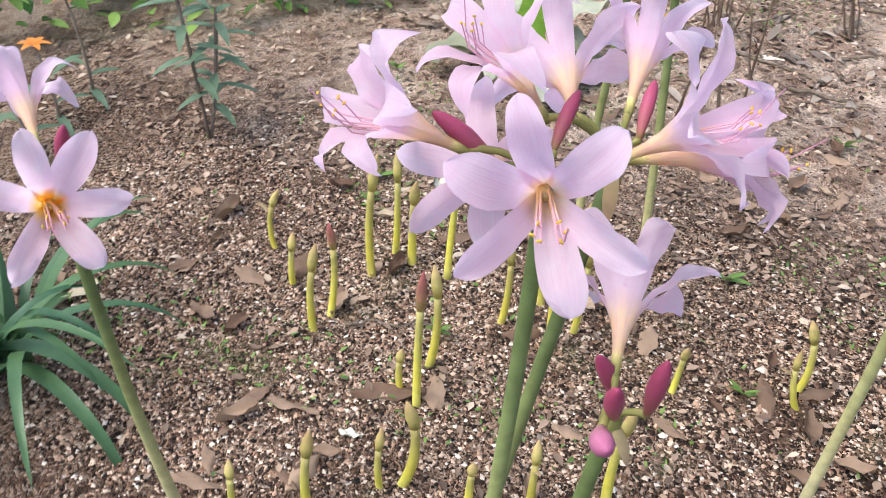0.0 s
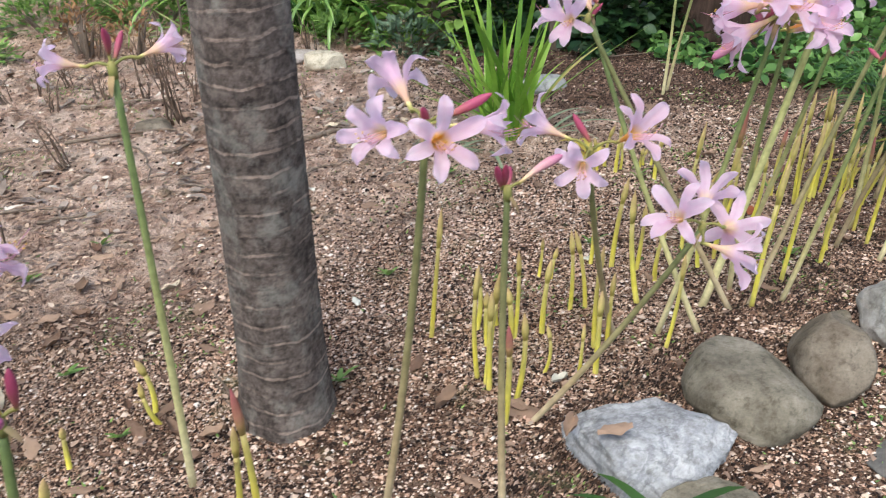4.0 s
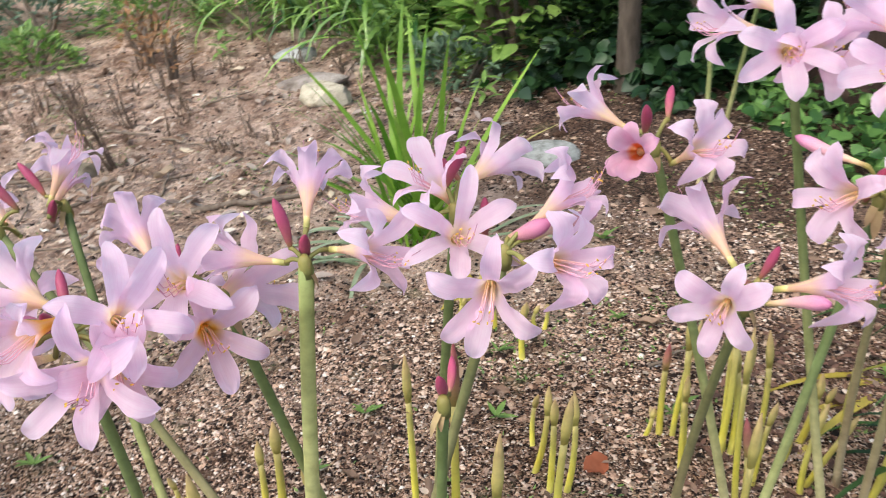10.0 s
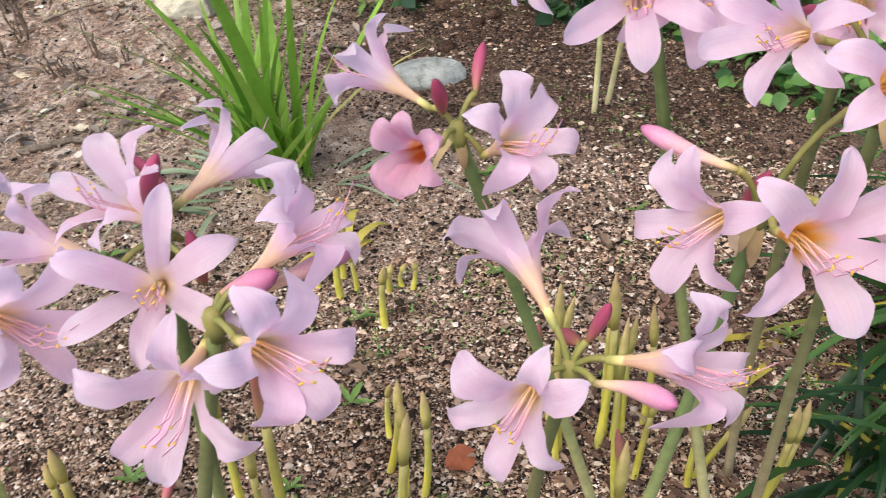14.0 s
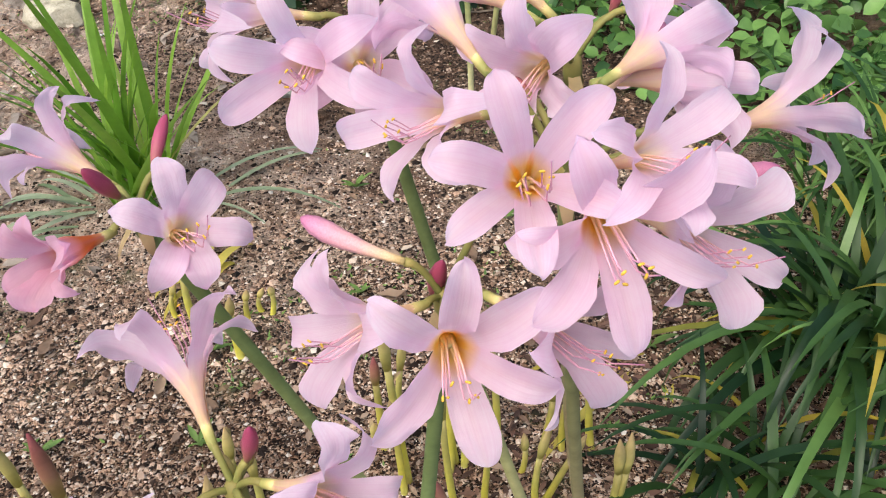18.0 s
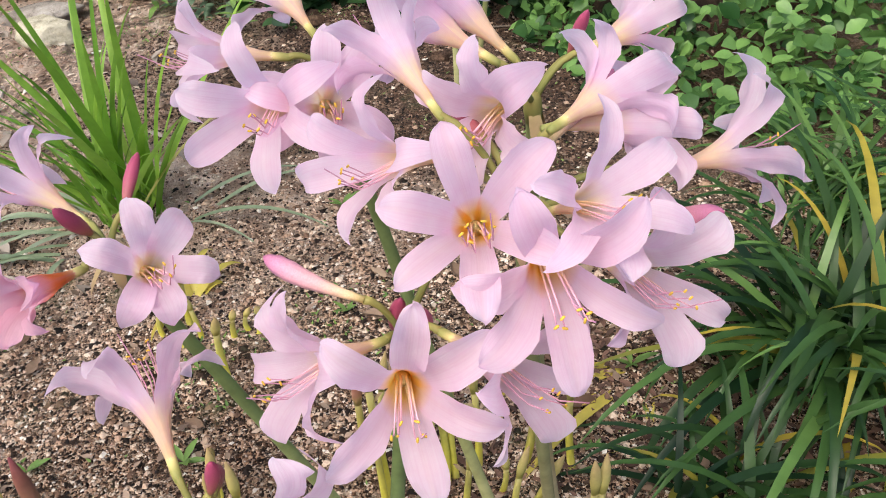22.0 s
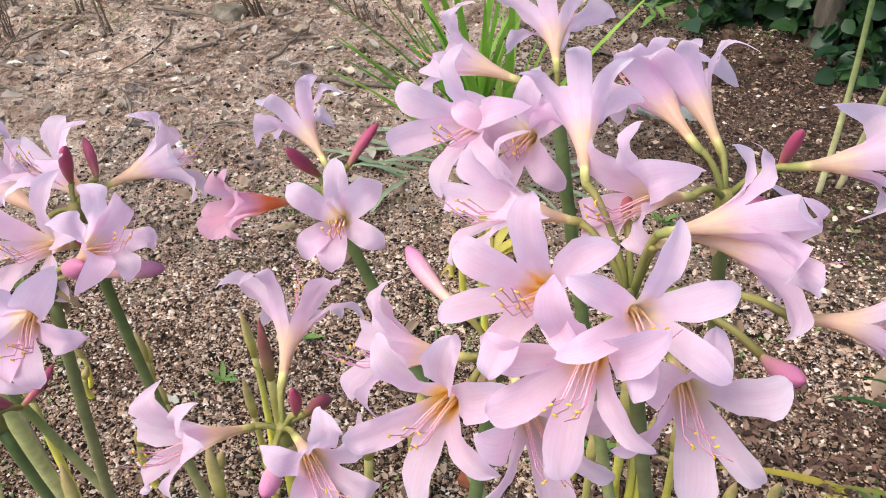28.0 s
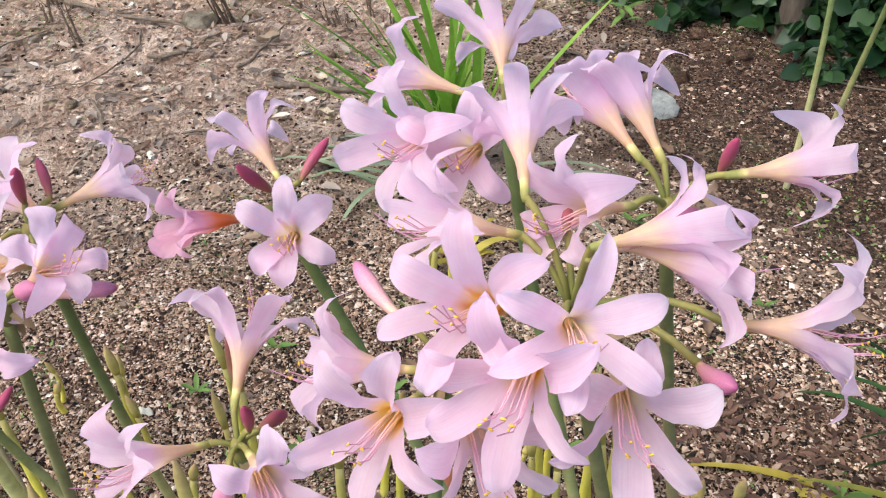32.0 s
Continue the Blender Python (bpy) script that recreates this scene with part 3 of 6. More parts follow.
def throat_mesh():
    """Slim flower tube with the swollen green ovary at its foot."""
    zs = [-0.04, 0.0, 0.04, 0.08, 0.11, 0.14]
    rs = [0.026, 0.034, 0.037, 0.036, 0.037, 0.038]
    v, f, u = tube([(0, 0, z) for z in zs], rs, 10)
    v2, f2, u2 = tube([(0, 0, 0.26), (0, 0, 0.31), (0, 0, 0.345)], [0.050, 0.040, 0.012], 10, len(v))
    me = mesh_of("flower", v + v2, f[:-1] + f2, [TUBE, THROAT_YELLOW], u + u2)
    me.polygons.foreach_set("material_index", [0] * (len(f) - 1) + [1] * len(f2))
    return me


def stamen_mesh(k, rng):
    """A down-curved filament with its anther; k = 6: the longer style."""
    verts, faces, uvs = [], [], []
    a = math.radians(60 * k + rng.uniform(-10, 10))
    long_ = 1.12 if k == 6 else rng.uniform(0.84, 1.0)
    ox, oy = 0.05 * math.cos(a), 0.05 * math.sin(a)
    pts = []
    for i in range(9):
        t = i / 8
        z = 0.26 + (long_ - 0.26) * t
        droop = -0.24 * t ** 1.6 + (0.16 if k != 6 else 0.22) * max(0, t - 0.72) / 0.28
        pts.append((ox * (0.6 + 1.1 * t), oy * (0.6 + 0.4 * t) + droop, z))
    verts, faces, uvs = tube(pts, [0.017, 0.012, 0.0078, 0.0060, 0.0054, 0.0050, 0.0046, 0.0042, 0.0038], 6)
    slots = [0] * len(faces)
    if k != 6:
        e = Vector(pts[-1])
        d = Vector((rng.uniform(-1, 1), rng.uniform(-0.3, 1), 0.2)).normalized() * 0.017
        v, f, u = tube([e - d, e - d * 0.6, e + d * 0.6, e + d], [0.003, 0.0075, 0.0075, 0.003], 6, len(verts))
        verts, faces, uvs, slots = verts + v, faces + f, uvs + u, slots + [1] * len(f)
    me = mesh_of("stamen", verts, faces, [FILAMENT, ANTHER], uvs)
    me.polygons.foreach_set("material_index", slots)
    return me


rng = random.Random(11)
KINDS = []
for v in range(12):
    gold = v in (3, 6, 10)
    reach = (1.0, 0.95, 1.06, 0.98, 0.86, 0.80, 1.02, 0.92, 1.02, 0.88, 0.96, 1.08)[v]
    back = (0.5, 0.9, 0.3, 0.5, 1.2, 1.6, 0.6, 1.1, 0.7, 1.4, 0.4, 0.6)[v]
    KINDS.append(([tepal_mesh(k, rng, reach * rng.uniform(0.92, 1.07), back * rng.uniform(0.4, 1.6), gold) for k in range(6)], [stamen_mesh(k, rng) for k in range(7)]))
CORAL_TEPALS = []
for k in range(6):
    me = tepal_mesh(k, rng, 0.55, 0.5, False)
    me.materials.clear()
    me.materials.append(CORAL)
    CORAL_TEPALS.append(me)
THROAT = throat_mesh()


def spindle(name, mat, zs, rs, sides=9, bend=0.05):
    n = len(zs)
    v, f, u = tube([(bend * math.sin(math.pi * z), 0, z) for z in zs], rs, sides)
    return mesh_of(name, v, f, mat, u)


BUD_MESH = spindle("bud", BUD, [0, 0.12, 0.3, 0.5, 0.7, 0.86, 0.96, 1.0], [0.06, 0.09, 0.13, 0.16, 0.155, 0.115, 0.06, 0.02])
LONG_BUD = spindle("bud", PINK_BUD, [0, 0.15, 0.35, 0.55, 0.72, 0.86, 0.96, 1.0], [0.035, 0.043, 0.06, 0.085, 0.10, 0.088, 0.05, 0.012])
SMALL_BUD = spindle("bud", MAUVE_BUD, [0, 0.15, 0.35, 0.55, 0.72, 0.86, 0.96, 1.0], [0.05, 0.08, 0.12, 0.15, 0.15, 0.11, 0.055, 0.012])


def bract_mesh(length, width):
    verts, uvs = [], []
    for i in range(7):
        s = i / 6
        w = width * math.sin(math.pi * min(1, 0.12 + 0.88 * s)) ** 0.8 + 0.0006
        for j in (-1, 0, 1):
            verts.append((j * w, -0.25 * length * s * s - 0.3 * w * abs(j), length * s * (1 - 0.25 * s)))
            uvs.append((0.5 + j / 2, s))
    return mesh_of("bract", verts, grid_faces(7, 3), BRACT, uvs)


BRACTS = [bract_mesh(0.030, 0.0028), bract_mesh(0.040, 0.0034)]
GRIP = mesh_of("umbel_hub", *tube([(0, 0, -0.012), (0, 0, -0.004), (0, 0, 0.003), (0, 0, 0.007)], [0.0046, 0.0055, 0.0052, 0.003], 9)[:2], PEDICEL,
               tube([(0, 0, -0.012), (0, 0, -0.004), (0, 0, 0.003), (0, 0, 0.007)], [0.0046, 0.0055, 0.0052, 0.003], 9)[2])


def facing(at, axis, scale, roll=0.0, fat=1.0):
    """Pose whose z runs along axis and whose y is turned upward."""
    z = Vector(axis).normalized()
    up = Vector((0, 0, 1)) if abs(z.z) < 0.95 else Vector((0, 1, 0))
    x = up.cross(z).normalized()
    y = z.cross(x)
    rot = Matrix((x, y, z)).transposed().to_4x4()
    return Matrix.Translation(at) @ rot @ Matrix.Rotation(roll, 4, "Z") @ Matrix.Diagonal((scale * fat, scale * fat, scale, 1))


lily_rng = random.Random(5)


def lily(base, hub, heads, stalk=STEM, label="pink lily in bloom on a tall bare green stalk", thick=1.0, sag=None):
    """A lily: stalk from base (x, y) to hub (x, y, z); heads in centimetres: kind, foot off the hub, tip off the foot.
    Kinds: f flower, g golden-throated flower, o large closed bud, p small mauve bud, b small crimson bud, w withered coral flower."""
    r = lily_rng
    root = thing("lily", None, Matrix.Translation((base[0], base[1], 0)), label, "flower", "pink lilies in bloom")
    top = Vector(hub) - Vector((base[0], base[1], 0))
    bow = Vector(sag) if sag else Vector((r.uniform(-0.012, 0.012), r.uniform(-0.012, 0.012), 0))
    pts = arc((0, 0, -0.02), top - Vector((0, 0, 0.004)), bow, 14)
    radii = [thick * (0.0063 - 0.0021 * (i / 13) ** 0.7) for i in range(14)]
    put_part("stalk", tube_mesh("stalk", pts, radii, stalk, 10, 0.85), root)
    put_part("umbel_hub", GRIP, root, Matrix.Translation(top))
    for i in range(2):
        a = r.uniform(0, 6.3)
        put_part("bract", BRACTS[i], root, facing(top, (math.cos(a), math.sin(a), r.uniform(-1.6, -0.4)), 1.0))
    for kind, fx, fy, fz, tx, ty, tz in heads:
        foot = top + Vector((fx, fy, fz)) * 0.01
        axis = Vector((tx, ty, tz)) * 0.01
        size = axis.length
        rise = Vector((0, 0, 0.18 * (foot - top).length))
        way = arc(top, foot, rise, 6)
        put_part("pedicel", tube_mesh("pedicel", way, [0.0021, 0.0019, 0.0018, 0.0018, 0.0020, 0.0023], PEDICEL, 7), root)
        if kind in "fg":
            tepals, stamens = KINDS[r.choice((3, 6, 10)) if kind == "g" else r.choice((0, 1, 2, 4, 5, 7, 8, 9, 11))]
            fl = put_part("flower", THROAT, root, facing(foot, axis, size, r.uniform(-0.3, 0.3), r.uniform(0.89, 1.02) if size > 0.065 else min(1.15, r.uniform(0.054, 0.060) / size)))
            for me in tepals:
                put_part("tepal", me, fl)
            for k, me in enumerate(stamens):
                put_part("style" if k == 6 else "stamen", me, fl)
        elif kind == "p":
            put_part("bud", SMALL_BUD, root, facing(foot, axis, size, r.uniform(0, 6), 1.2), "small closed mauve bud")
        elif kind == "w":
            fl = put_part("flower", THROAT, root, facing(foot, axis, size * 1.0), "withered coral flower")
            for me in CORAL_TEPALS:
                put_part("tepal", me, fl)
        else:
            put_part("bud", LONG_BUD if kind == "o" else BUD_MESH, root, facing(foot, axis, size, r.uniform(0, 6), 1.0 if kind == "o" else 0.68),
                     "closed pink bud" if kind == "o" else "crimson bud")
    return root


# ---- ground ----
def smooth_step(a, b, v):
    t = np.clip((v - a) / (b - a), 0, 1)
    return t * t * (3 - 2 * t)


def ground_height(x, y):
    """Height of the soil: flat bed, uneven mud, a bank behind."""
    x, y = np.asarray(x, float), np.asarray(y, float)
    small = 0.004 * np.sin(23 * x + 3 * np.sin(9 * y)) * np.sin(19 * y + 2 * np.sin(13 * x)) + 0.003 * np.sin(61 * x + 5 * y) * np.sin(57 * y - 9 * x)
    rough = smooth_step(2.3, 3.0, y - 0.6 * x) * (0.022 * np.sin(5.1 * x + 1.3 * np.sin(7 * y)) * np.sin(6.3 * y) + 0.010 * np.sin(17 * x + 2 * y) * np.sin(15 * y - 4 * x))
    bank = 0.35 * smooth_step(3.5, 5.0, y) + 0.30 * smooth_step(2.2, 3.4, -x)
    return small + rough + bank


def axis_steps(lo, hi, step, far):
    inner = list(np.arange(lo, hi + step / 2, step))
    left, right, d = [], [], step
    while (left[-1] if left else lo) > -far:
        d *= 1.25
        left.append((left[-1] if left else lo) - d)
    d = step
    while (right[-1] if right else hi) < far:
        d *= 1.25
        right.append((right[-1] if right else hi) + d)
    return np.array(left[::-1] + inner + right)


gx, gy = axis_steps(-2.4, 1.6, 0.016, 150), axis_steps(0.0, 3.6, 0.016, 150)
mx, my = np.meshgrid(gx, gy)
mz = ground_height(mx, my)
nx, ny = len(gx), len(gy)
ids = np.arange(nx * ny).reshape(ny, nx)
quads = np.stack([ids[:-1, :-1], ids[:-1, 1:], ids[1:, 1:], ids[1:, :-1]], -1).reshape(-1, 4)
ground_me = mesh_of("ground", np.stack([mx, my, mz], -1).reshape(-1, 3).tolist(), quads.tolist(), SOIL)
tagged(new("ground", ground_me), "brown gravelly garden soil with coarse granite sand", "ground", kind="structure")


def on_ground(x, y, up=0.0):
    return Vector((x, y, float(ground_height(x, y)) + up))


def grit(count, seed, region, small, large, mat=GRIT, thin=None):
    """Loose grains lying on the soil, joined; thin: where they give way to the mud."""
    g = np.random.default_rng(seed)
    x, y = g.uniform(region[0], region[1], count), g.uniform(region[2], region[3], count)
    if thin:
        keep = g.random(count) > 0.85 * smooth_step(thin[0], thin[1], y - 0.62 * x)
        x, y = x[keep], y[keep]
        count = len(x)
    z = ground_height(x, y)
    size = small + (large - small) * g.random(count) ** 3
    octa = np.array([(1, 0, 0), (0, 1, 0), (-1, 0, 0), (0, -1, 0), (0, 0, 1), (0, 0, -1)], float)
    tri = np.array([(0, 1, 4), (1, 2, 4), (2, 3, 4), (3, 0, 4), (1, 0, 5), (2, 1, 5), (3, 2, 5), (0, 3, 5)])
    jig = octa[None] * g.uniform(0.6, 1.2, (count, 6, 1)) + g.normal(0, 0.14, (count, 6, 3))
    turn = g.uniform(0, 2 * math.pi, count)
    c, s = np.cos(turn)[:, None], np.sin(turn)[:, None]
    vx, vy = jig[..., 0] * c - jig[..., 1] * s, jig[..., 0] * s + jig[..., 1] * c
    pts = np.stack([x[:, None] + vx * size[:, None], y[:, None] + vy * size[:, None], (z + size * 0.15)[:, None] + jig[..., 2] * size[:, None] * 0.6], -1)
    faces = (tri[None] + 6 * np.arange(count)[:, None, None]).reshape(-1, 3)
    return mesh_of("grit", pts.reshape(-1, 3).tolist(), faces.tolist(), mat, None, False)


tagged(new("gravel", grit(165000, 3, (-0.62, 1.25, 0.45, 2.5), 0.0015, 0.0040, GRIT, (2.0, 2.5))), "loose granite grit in tan, brown and white", "gravel", kind="stuff")
tagged(new("gravel", grit(17000, 13, (-0.75, 1.25, 0.45, 2.5), 0.0034, 0.0072, GRIT, (2.0, 2.5))), "coarser granite pebbles in pinkish tan and red-brown", "gravel", kind="stuff")
def clods(count, seed, small, large):
    """Crumbled lumps of earth on the bare mud, joined."""
    g = random.Random(seed)
    verts, faces = [], []
    ball = bmesh.new()
    bmesh.ops.create_icosphere(ball, subdivisions=2, radius=1.0)
    pts, tris = [v.co.copy() for v in ball.verts], [tuple(v.index for v in f.verts) for f in ball.faces]
    ball.free()
    while len(faces) < count * len(tris):
        x, y = g.uniform(-2.3, 0.4), g.uniform(1.7, 3.5)
        if y - 0.62 * x < 2.35 + 0.4 * g.random():
            continue
        r = small + (large - small) * g.random() ** 3
        p, off, base = on_ground(x, y, 0.1 * r), Vector((g.uniform(0, 90), g.uniform(0, 90), 0)), len(verts)
        for c in pts:
            q = c * (r * (1 + 0.55 * noise.noise(c * 1.3 + off)))
            verts.append(p + Vector((q.x, q.y, 0.6 * q.z)))
        faces += [tuple(base + i for i in t) for t in tris]
    return mesh_of("clods", verts, faces, SOIL)


tagged(new("mud_clods", clods(420, 6, 0.006, 0.024)), "crumbled lumps of grey-brown mud", "mud clods", kind="stuff")
tagged(new("gravel", grit(65000, 5, (-1.6, -0.55, 0.35, 1.9), 0.0015, 0.0042, GRIT, (1.55, 2.05))), "loose granite grit in pinkish grey and white", "gravel", kind="stuff")
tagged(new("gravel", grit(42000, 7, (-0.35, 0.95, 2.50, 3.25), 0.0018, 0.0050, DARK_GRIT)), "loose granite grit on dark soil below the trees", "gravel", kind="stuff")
tagged(new("gravel", grit(14000, 4, (-2.3, 0.9, 1.8, 3.5), 0.0016, 0.0085)), "scattered pale crumbs on the bare mud", "gravel", kind="stuff")


def edge_grit(count, seed):
    """Dark reddish grit along the inner and outer foot of the edging stones."""
    me = grit(count, seed, (-0.55, 1.0, -0.20, 0.13), 0.0018, 0.0048, DARK_GRIT)
    co = np.empty(len(me.vertices) * 3, dtype=np.float32)
    me.vertices.foreach_get("co", co)
    co = co.reshape(-1, 3)
    co[:, 1] += 0.95 + 0.66 * co[:, 0] + 0.10 * np.sin(3 * co[:, 0])
    me.vertices.foreach_set("co", co.ravel())
    me.update()
    return me


tagged(new("gravel", edge_grit(34000, 9)), "dark reddish grit round the edging stones", "gravel", kind="stuff")


# ---- trees ----
def trunk(name, x, y, foot, top, height, mat, label, lean=(0, 0), ridges=0.0, rings=60, sides=28, flare=0.2):
    verts, uvs = [], []
    g = random.Random(int(1000 * x))
    for i in range(rings + 1):
        t = i / rings
        z = height * t - 0.04
        r = (foot * (1 - t) + top * t) * (1 + flare * math.exp(-z * 9 / max(height * 0.3, 0.3)))
        r *= 1 + ridges * (0.6 if i % 2 else -0.4) * g.uniform(0.2, 1.0)
        for j in range(sides):
            a = 2 * math.pi * j / sides
            w = 1 + 0.035 * math.sin(3 * a + 1.3 * x + 2 * z) + 0.02 * math.sin(7 * a + 5 * z)
            verts.append((lean[0] * z + r * w * math.cos(a), lean[1] * z + r * w * math.sin(a), z))
            uvs.append((j / sides, t))
    faces = grid_faces(rings + 1, sides, True) + [tuple(rings * sides + j for j in range(sides))]
    root = thing("tree", None, Matrix.Translation(on_ground(x, y)), label, "tree")
    put_part("trunk", mesh_of("trunk", verts, faces, mat, uvs), root)
    return root


def crown(root, base, z0, height, spread, count, length, mat, seed, limbs=7):
    """Unseen limbs and leaf clumps added above the bare trunk, with an uneven outline."""
    r = random.Random(seed)
    tips = []
    for i in range(limbs):
        a = 2 * math.pi * i / limbs + r.uniform(-0.3, 0.3)
        tip = Vector((spread * r.uniform(0.5, 0.95) * math.cos(a), spread * r.uniform(0.5, 0.95) * math.sin(a), z0 + height * r.uniform(0.25, 0.9)))
        foot = Vector((base[0], base[1], z0 - 0.25 + 0.05 * i))
        way = arc(foot, tip, (0, 0, 0.12 * height), 8)
        put_part("limb", tube_mesh("limb", way, [0.022 * (1 - 0.11 * k) for k in range(8)], GREY_BARK, 7), root)
        tips += way[3:]
    def place(q):
        c = q.choice(tips)
        p = c + Vector((q.gauss(0, 0.2 * spread), q.gauss(0, 0.2 * spread), q.gauss(0.05, 0.1 * height)))
        p.z = max(p.z, z0)
        return tuple(p), (q.uniform(-1, 1), q.uniform(-1, 1), q.uniform(-0.7, 0.3))
    put_part("crown", leafy(count, seed, place, length, length * 0.45, mat, 0.6), root)


cherry = trunk("tree", -0.475, 1.08, 0.064, 0.060, 2.4, CHERRY_BARK, "grey-brown cherry tree trunk with pale cross bands", (0.0, 0.0), 0.012, 110, 32, 0.2)
for a, h in ((3.5, 0.10), (3.9, 0.07), (3.2, 0.05)):
    put_part("sucker", tube_mesh("sucker", arc((0.075 * math.cos(a), 0.075 * math.sin(a), 0), (0.105 * math.cos(a), 0.10 * math.sin(a), h), (0.008, 0, 0), 5), [0.003, 0.0027, 0.0024, 0.002, 0.0012], TWIG, 6), cherry)
slim = trunk("tree", 0.222, 3.13, 0.029, 0.025, 2.6, GREY_BARK, "slim grey tree trunk before the dark shrubs", (0.03, 0.03), 0.02, 40, 16, 0.3)
thick = trunk("tree", 0.83, 3.25, 0.150, 0.145, 2.8, BROWN_BARK, "thick brown tree trunk at the back of the bed", (0.02, 0.0), 0.03, 60, 30, 0.3)


# ---- stones ----
def stone(x, y, sx, sy, sz, mat, label, turn=0.0, seed=0, lumps=0.16, sink=0.35, name="stone", pointed=0.0, cuts=6):
    bm = bmesh.new()
    bmesh.ops.create_icosphere(bm, subdivisions=5, radius=1.12)
    g = random.Random(seed * 13 + 5)
    planes = []
    for k in range(cuts):
        d = Vector((g.gauss(0, 1), g.gauss(0, 1), abs(g.gauss(0.35, 0.6))))
        planes.append((d.normalized(), g.uniform(0.66, 0.96)))
    for v in bm.verts:
        n = noise.noise(v.co * 1.1 + Vector((seed * 7.1, seed * 3.3, 0))) * 1.5 + noise.noise(v.co * 2.6 + Vector((seed, 0, seed * 5))) * 0.6
        v.co *= 1 + 0.75 * lumps * n
        for flat, reach in planes:
            over = v.co.dot(flat) - reach
            if over > 0:
                v.co -= flat * over * 0.96
        rough = noise.noise(v.co * 4.0 + Vector((seed, 4, 0))) * 0.6 + noise.noise(v.co * 9.0 + Vector((seed, 4, 0))) * 0.34 + noise.noise(v.co * 19.0 + Vector((seed, 9, 2))) * 0.18
        v.co *= 1 + 0.28 * lumps * rough
        v.co.z *= 1 - 0.25 * max(0, v.co.z)
        v.co = Vector((v.co.x * sx, v.co.y * sy, v.co.z * sz + pointed * sz * v.co.y))
    me = bpy.data.meshes.new(name)
    bm.to_mesh(me)
    bm.free()
    me.materials.append(mat)
    me.polygons.foreach_set("use_smooth", [True] * len(me.polygons))
    p = on_ground(x, y, sz * (1 - 2 * sink))
    return thing(name, me, Matrix.Translation(p) @ Matrix.Rotation(turn, 4, "Z"), label, "stone", "bed edging stones" if y < 1.9 and x > -0.2 else "")


stone(0.06, 0.95, 0.118, 0.115, 0.060, MARBLE, "grey and white marbled stone at the edge of the bed", 0.3, 1, 0.30, 0.3, cuts=18)
stone(0.262, 1.085, 0.092, 0.105, 0.062, TAN_STONE, "rounded tan stone at the edge of the bed", 0.1, 2, 0.10, 0.3, cuts=6)
stone(0.419, 1.165, 0.060, 0.112, 0.072, BROWN_STONE, "brown rounded stone at the edge of the bed", -0.25, 3, 0.10, 0.28, cuts=6)
stone(0.602, 1.262, 0.074, 0.092, 0.074, WHITE_STONE, "rough white stone at the edge of the bed", -0.55, 4, 0.24, 0.2, cuts=14)
stone(0.50, 1.305, 0.022, 0.018, 0.014, TAN_STONE, "small tan pebble between edging stones", 0.4, 5)
stone(0.82, 1.49, 0.140, 0.105, 0.075, PALE_STONE, "large pale angular stone at the edge of the bed", 0.1, 6, 0.18, 0.3, cuts=11)
stone(1.04, 1.66, 0.135, 0.095, 0.056, PALE_STONE, "large pale stone with cracks at the edge of the bed", 0.6, 7, 0.18, 0.3, cuts=11)
stone(0.13, 0.83, 0.07, 0.06, 0.03, TAN_STONE, "low tan stone half buried in the soil", 0.2, 8)
stone(-0.595, 2.90, 0.075, 0.055, 0.042, CREAM_STONE, "cream coloured stone lying on bare mud", 0.2, 9, 0.14, 0.25)
stone(-0.74, 3.07, 0.095, 0.06, 0.030, PALE_STONE, "flat pale tan stone lying on bare mud", 0.5, 10, 0.16, 0.3)
stone(-0.91, 3.26, 0.070, 0.05, 0.028, GREY_STONE, "flat pale grey stone lying on bare mud", 0.1, 11, 0.16, 0.3)
stone(0.125, 2.68, 0.080, 0.042, 0.032, GREY_STONE, "flat pale grey stone half buried in the soil", 0.35, 12, 0.14, 0.25)
stone(-1.02, 2.35, 0.05, 0.04, 0.03, BROWN_STONE, "brown stone lying on bare mud", 0.1, 13)
stone(0.67, 1.01, 0.27, 0.17, 0.020, SLAB, "flat grey paving slab beside the bed", 0.35, 14, 0.08, 0.35, "paving_slab")
stone(1.12, 1.37, 0.30, 0.17, 0.020, SLAB, "flat grey paving slab beside the bed", 0.45, 15, 0.08, 0.35, "paving_slab")


# ---- blades and leaves ----
def blade_mesh(length, width, droop, mat, fold=0.25, rows=9, tilt=0.0):
    """A strap leaf that rises and arches over towards +x."""
    verts, uvs = [], []
    x = z = 0.0
    step = length / (rows - 1)
    for i in range(rows):
        s = i / (rows - 1)
        a = math.radians(86 - tilt) - droop * s ** 1.5
        if i:
            x += step * math.cos(a)
            z += step * math.sin(a)
        w = width * min(1, 1.25 * (1 - s) ** 0.6 + 0.02) * (0.7 + 0.6 * min(1, s * 4)) / 1.3
        for j in (-1, 0, 1):
            verts.append((x - fold * w * (j == 0) * math.sin(a), j * w, z + fold * w * abs(j) * math.cos(a) - fold * w * (j == 0) * 0.5))
            uvs.append((0.5 + j / 2, s))
    return mesh_of("blade", verts, grid_faces(rows, 3), mat, uvs)


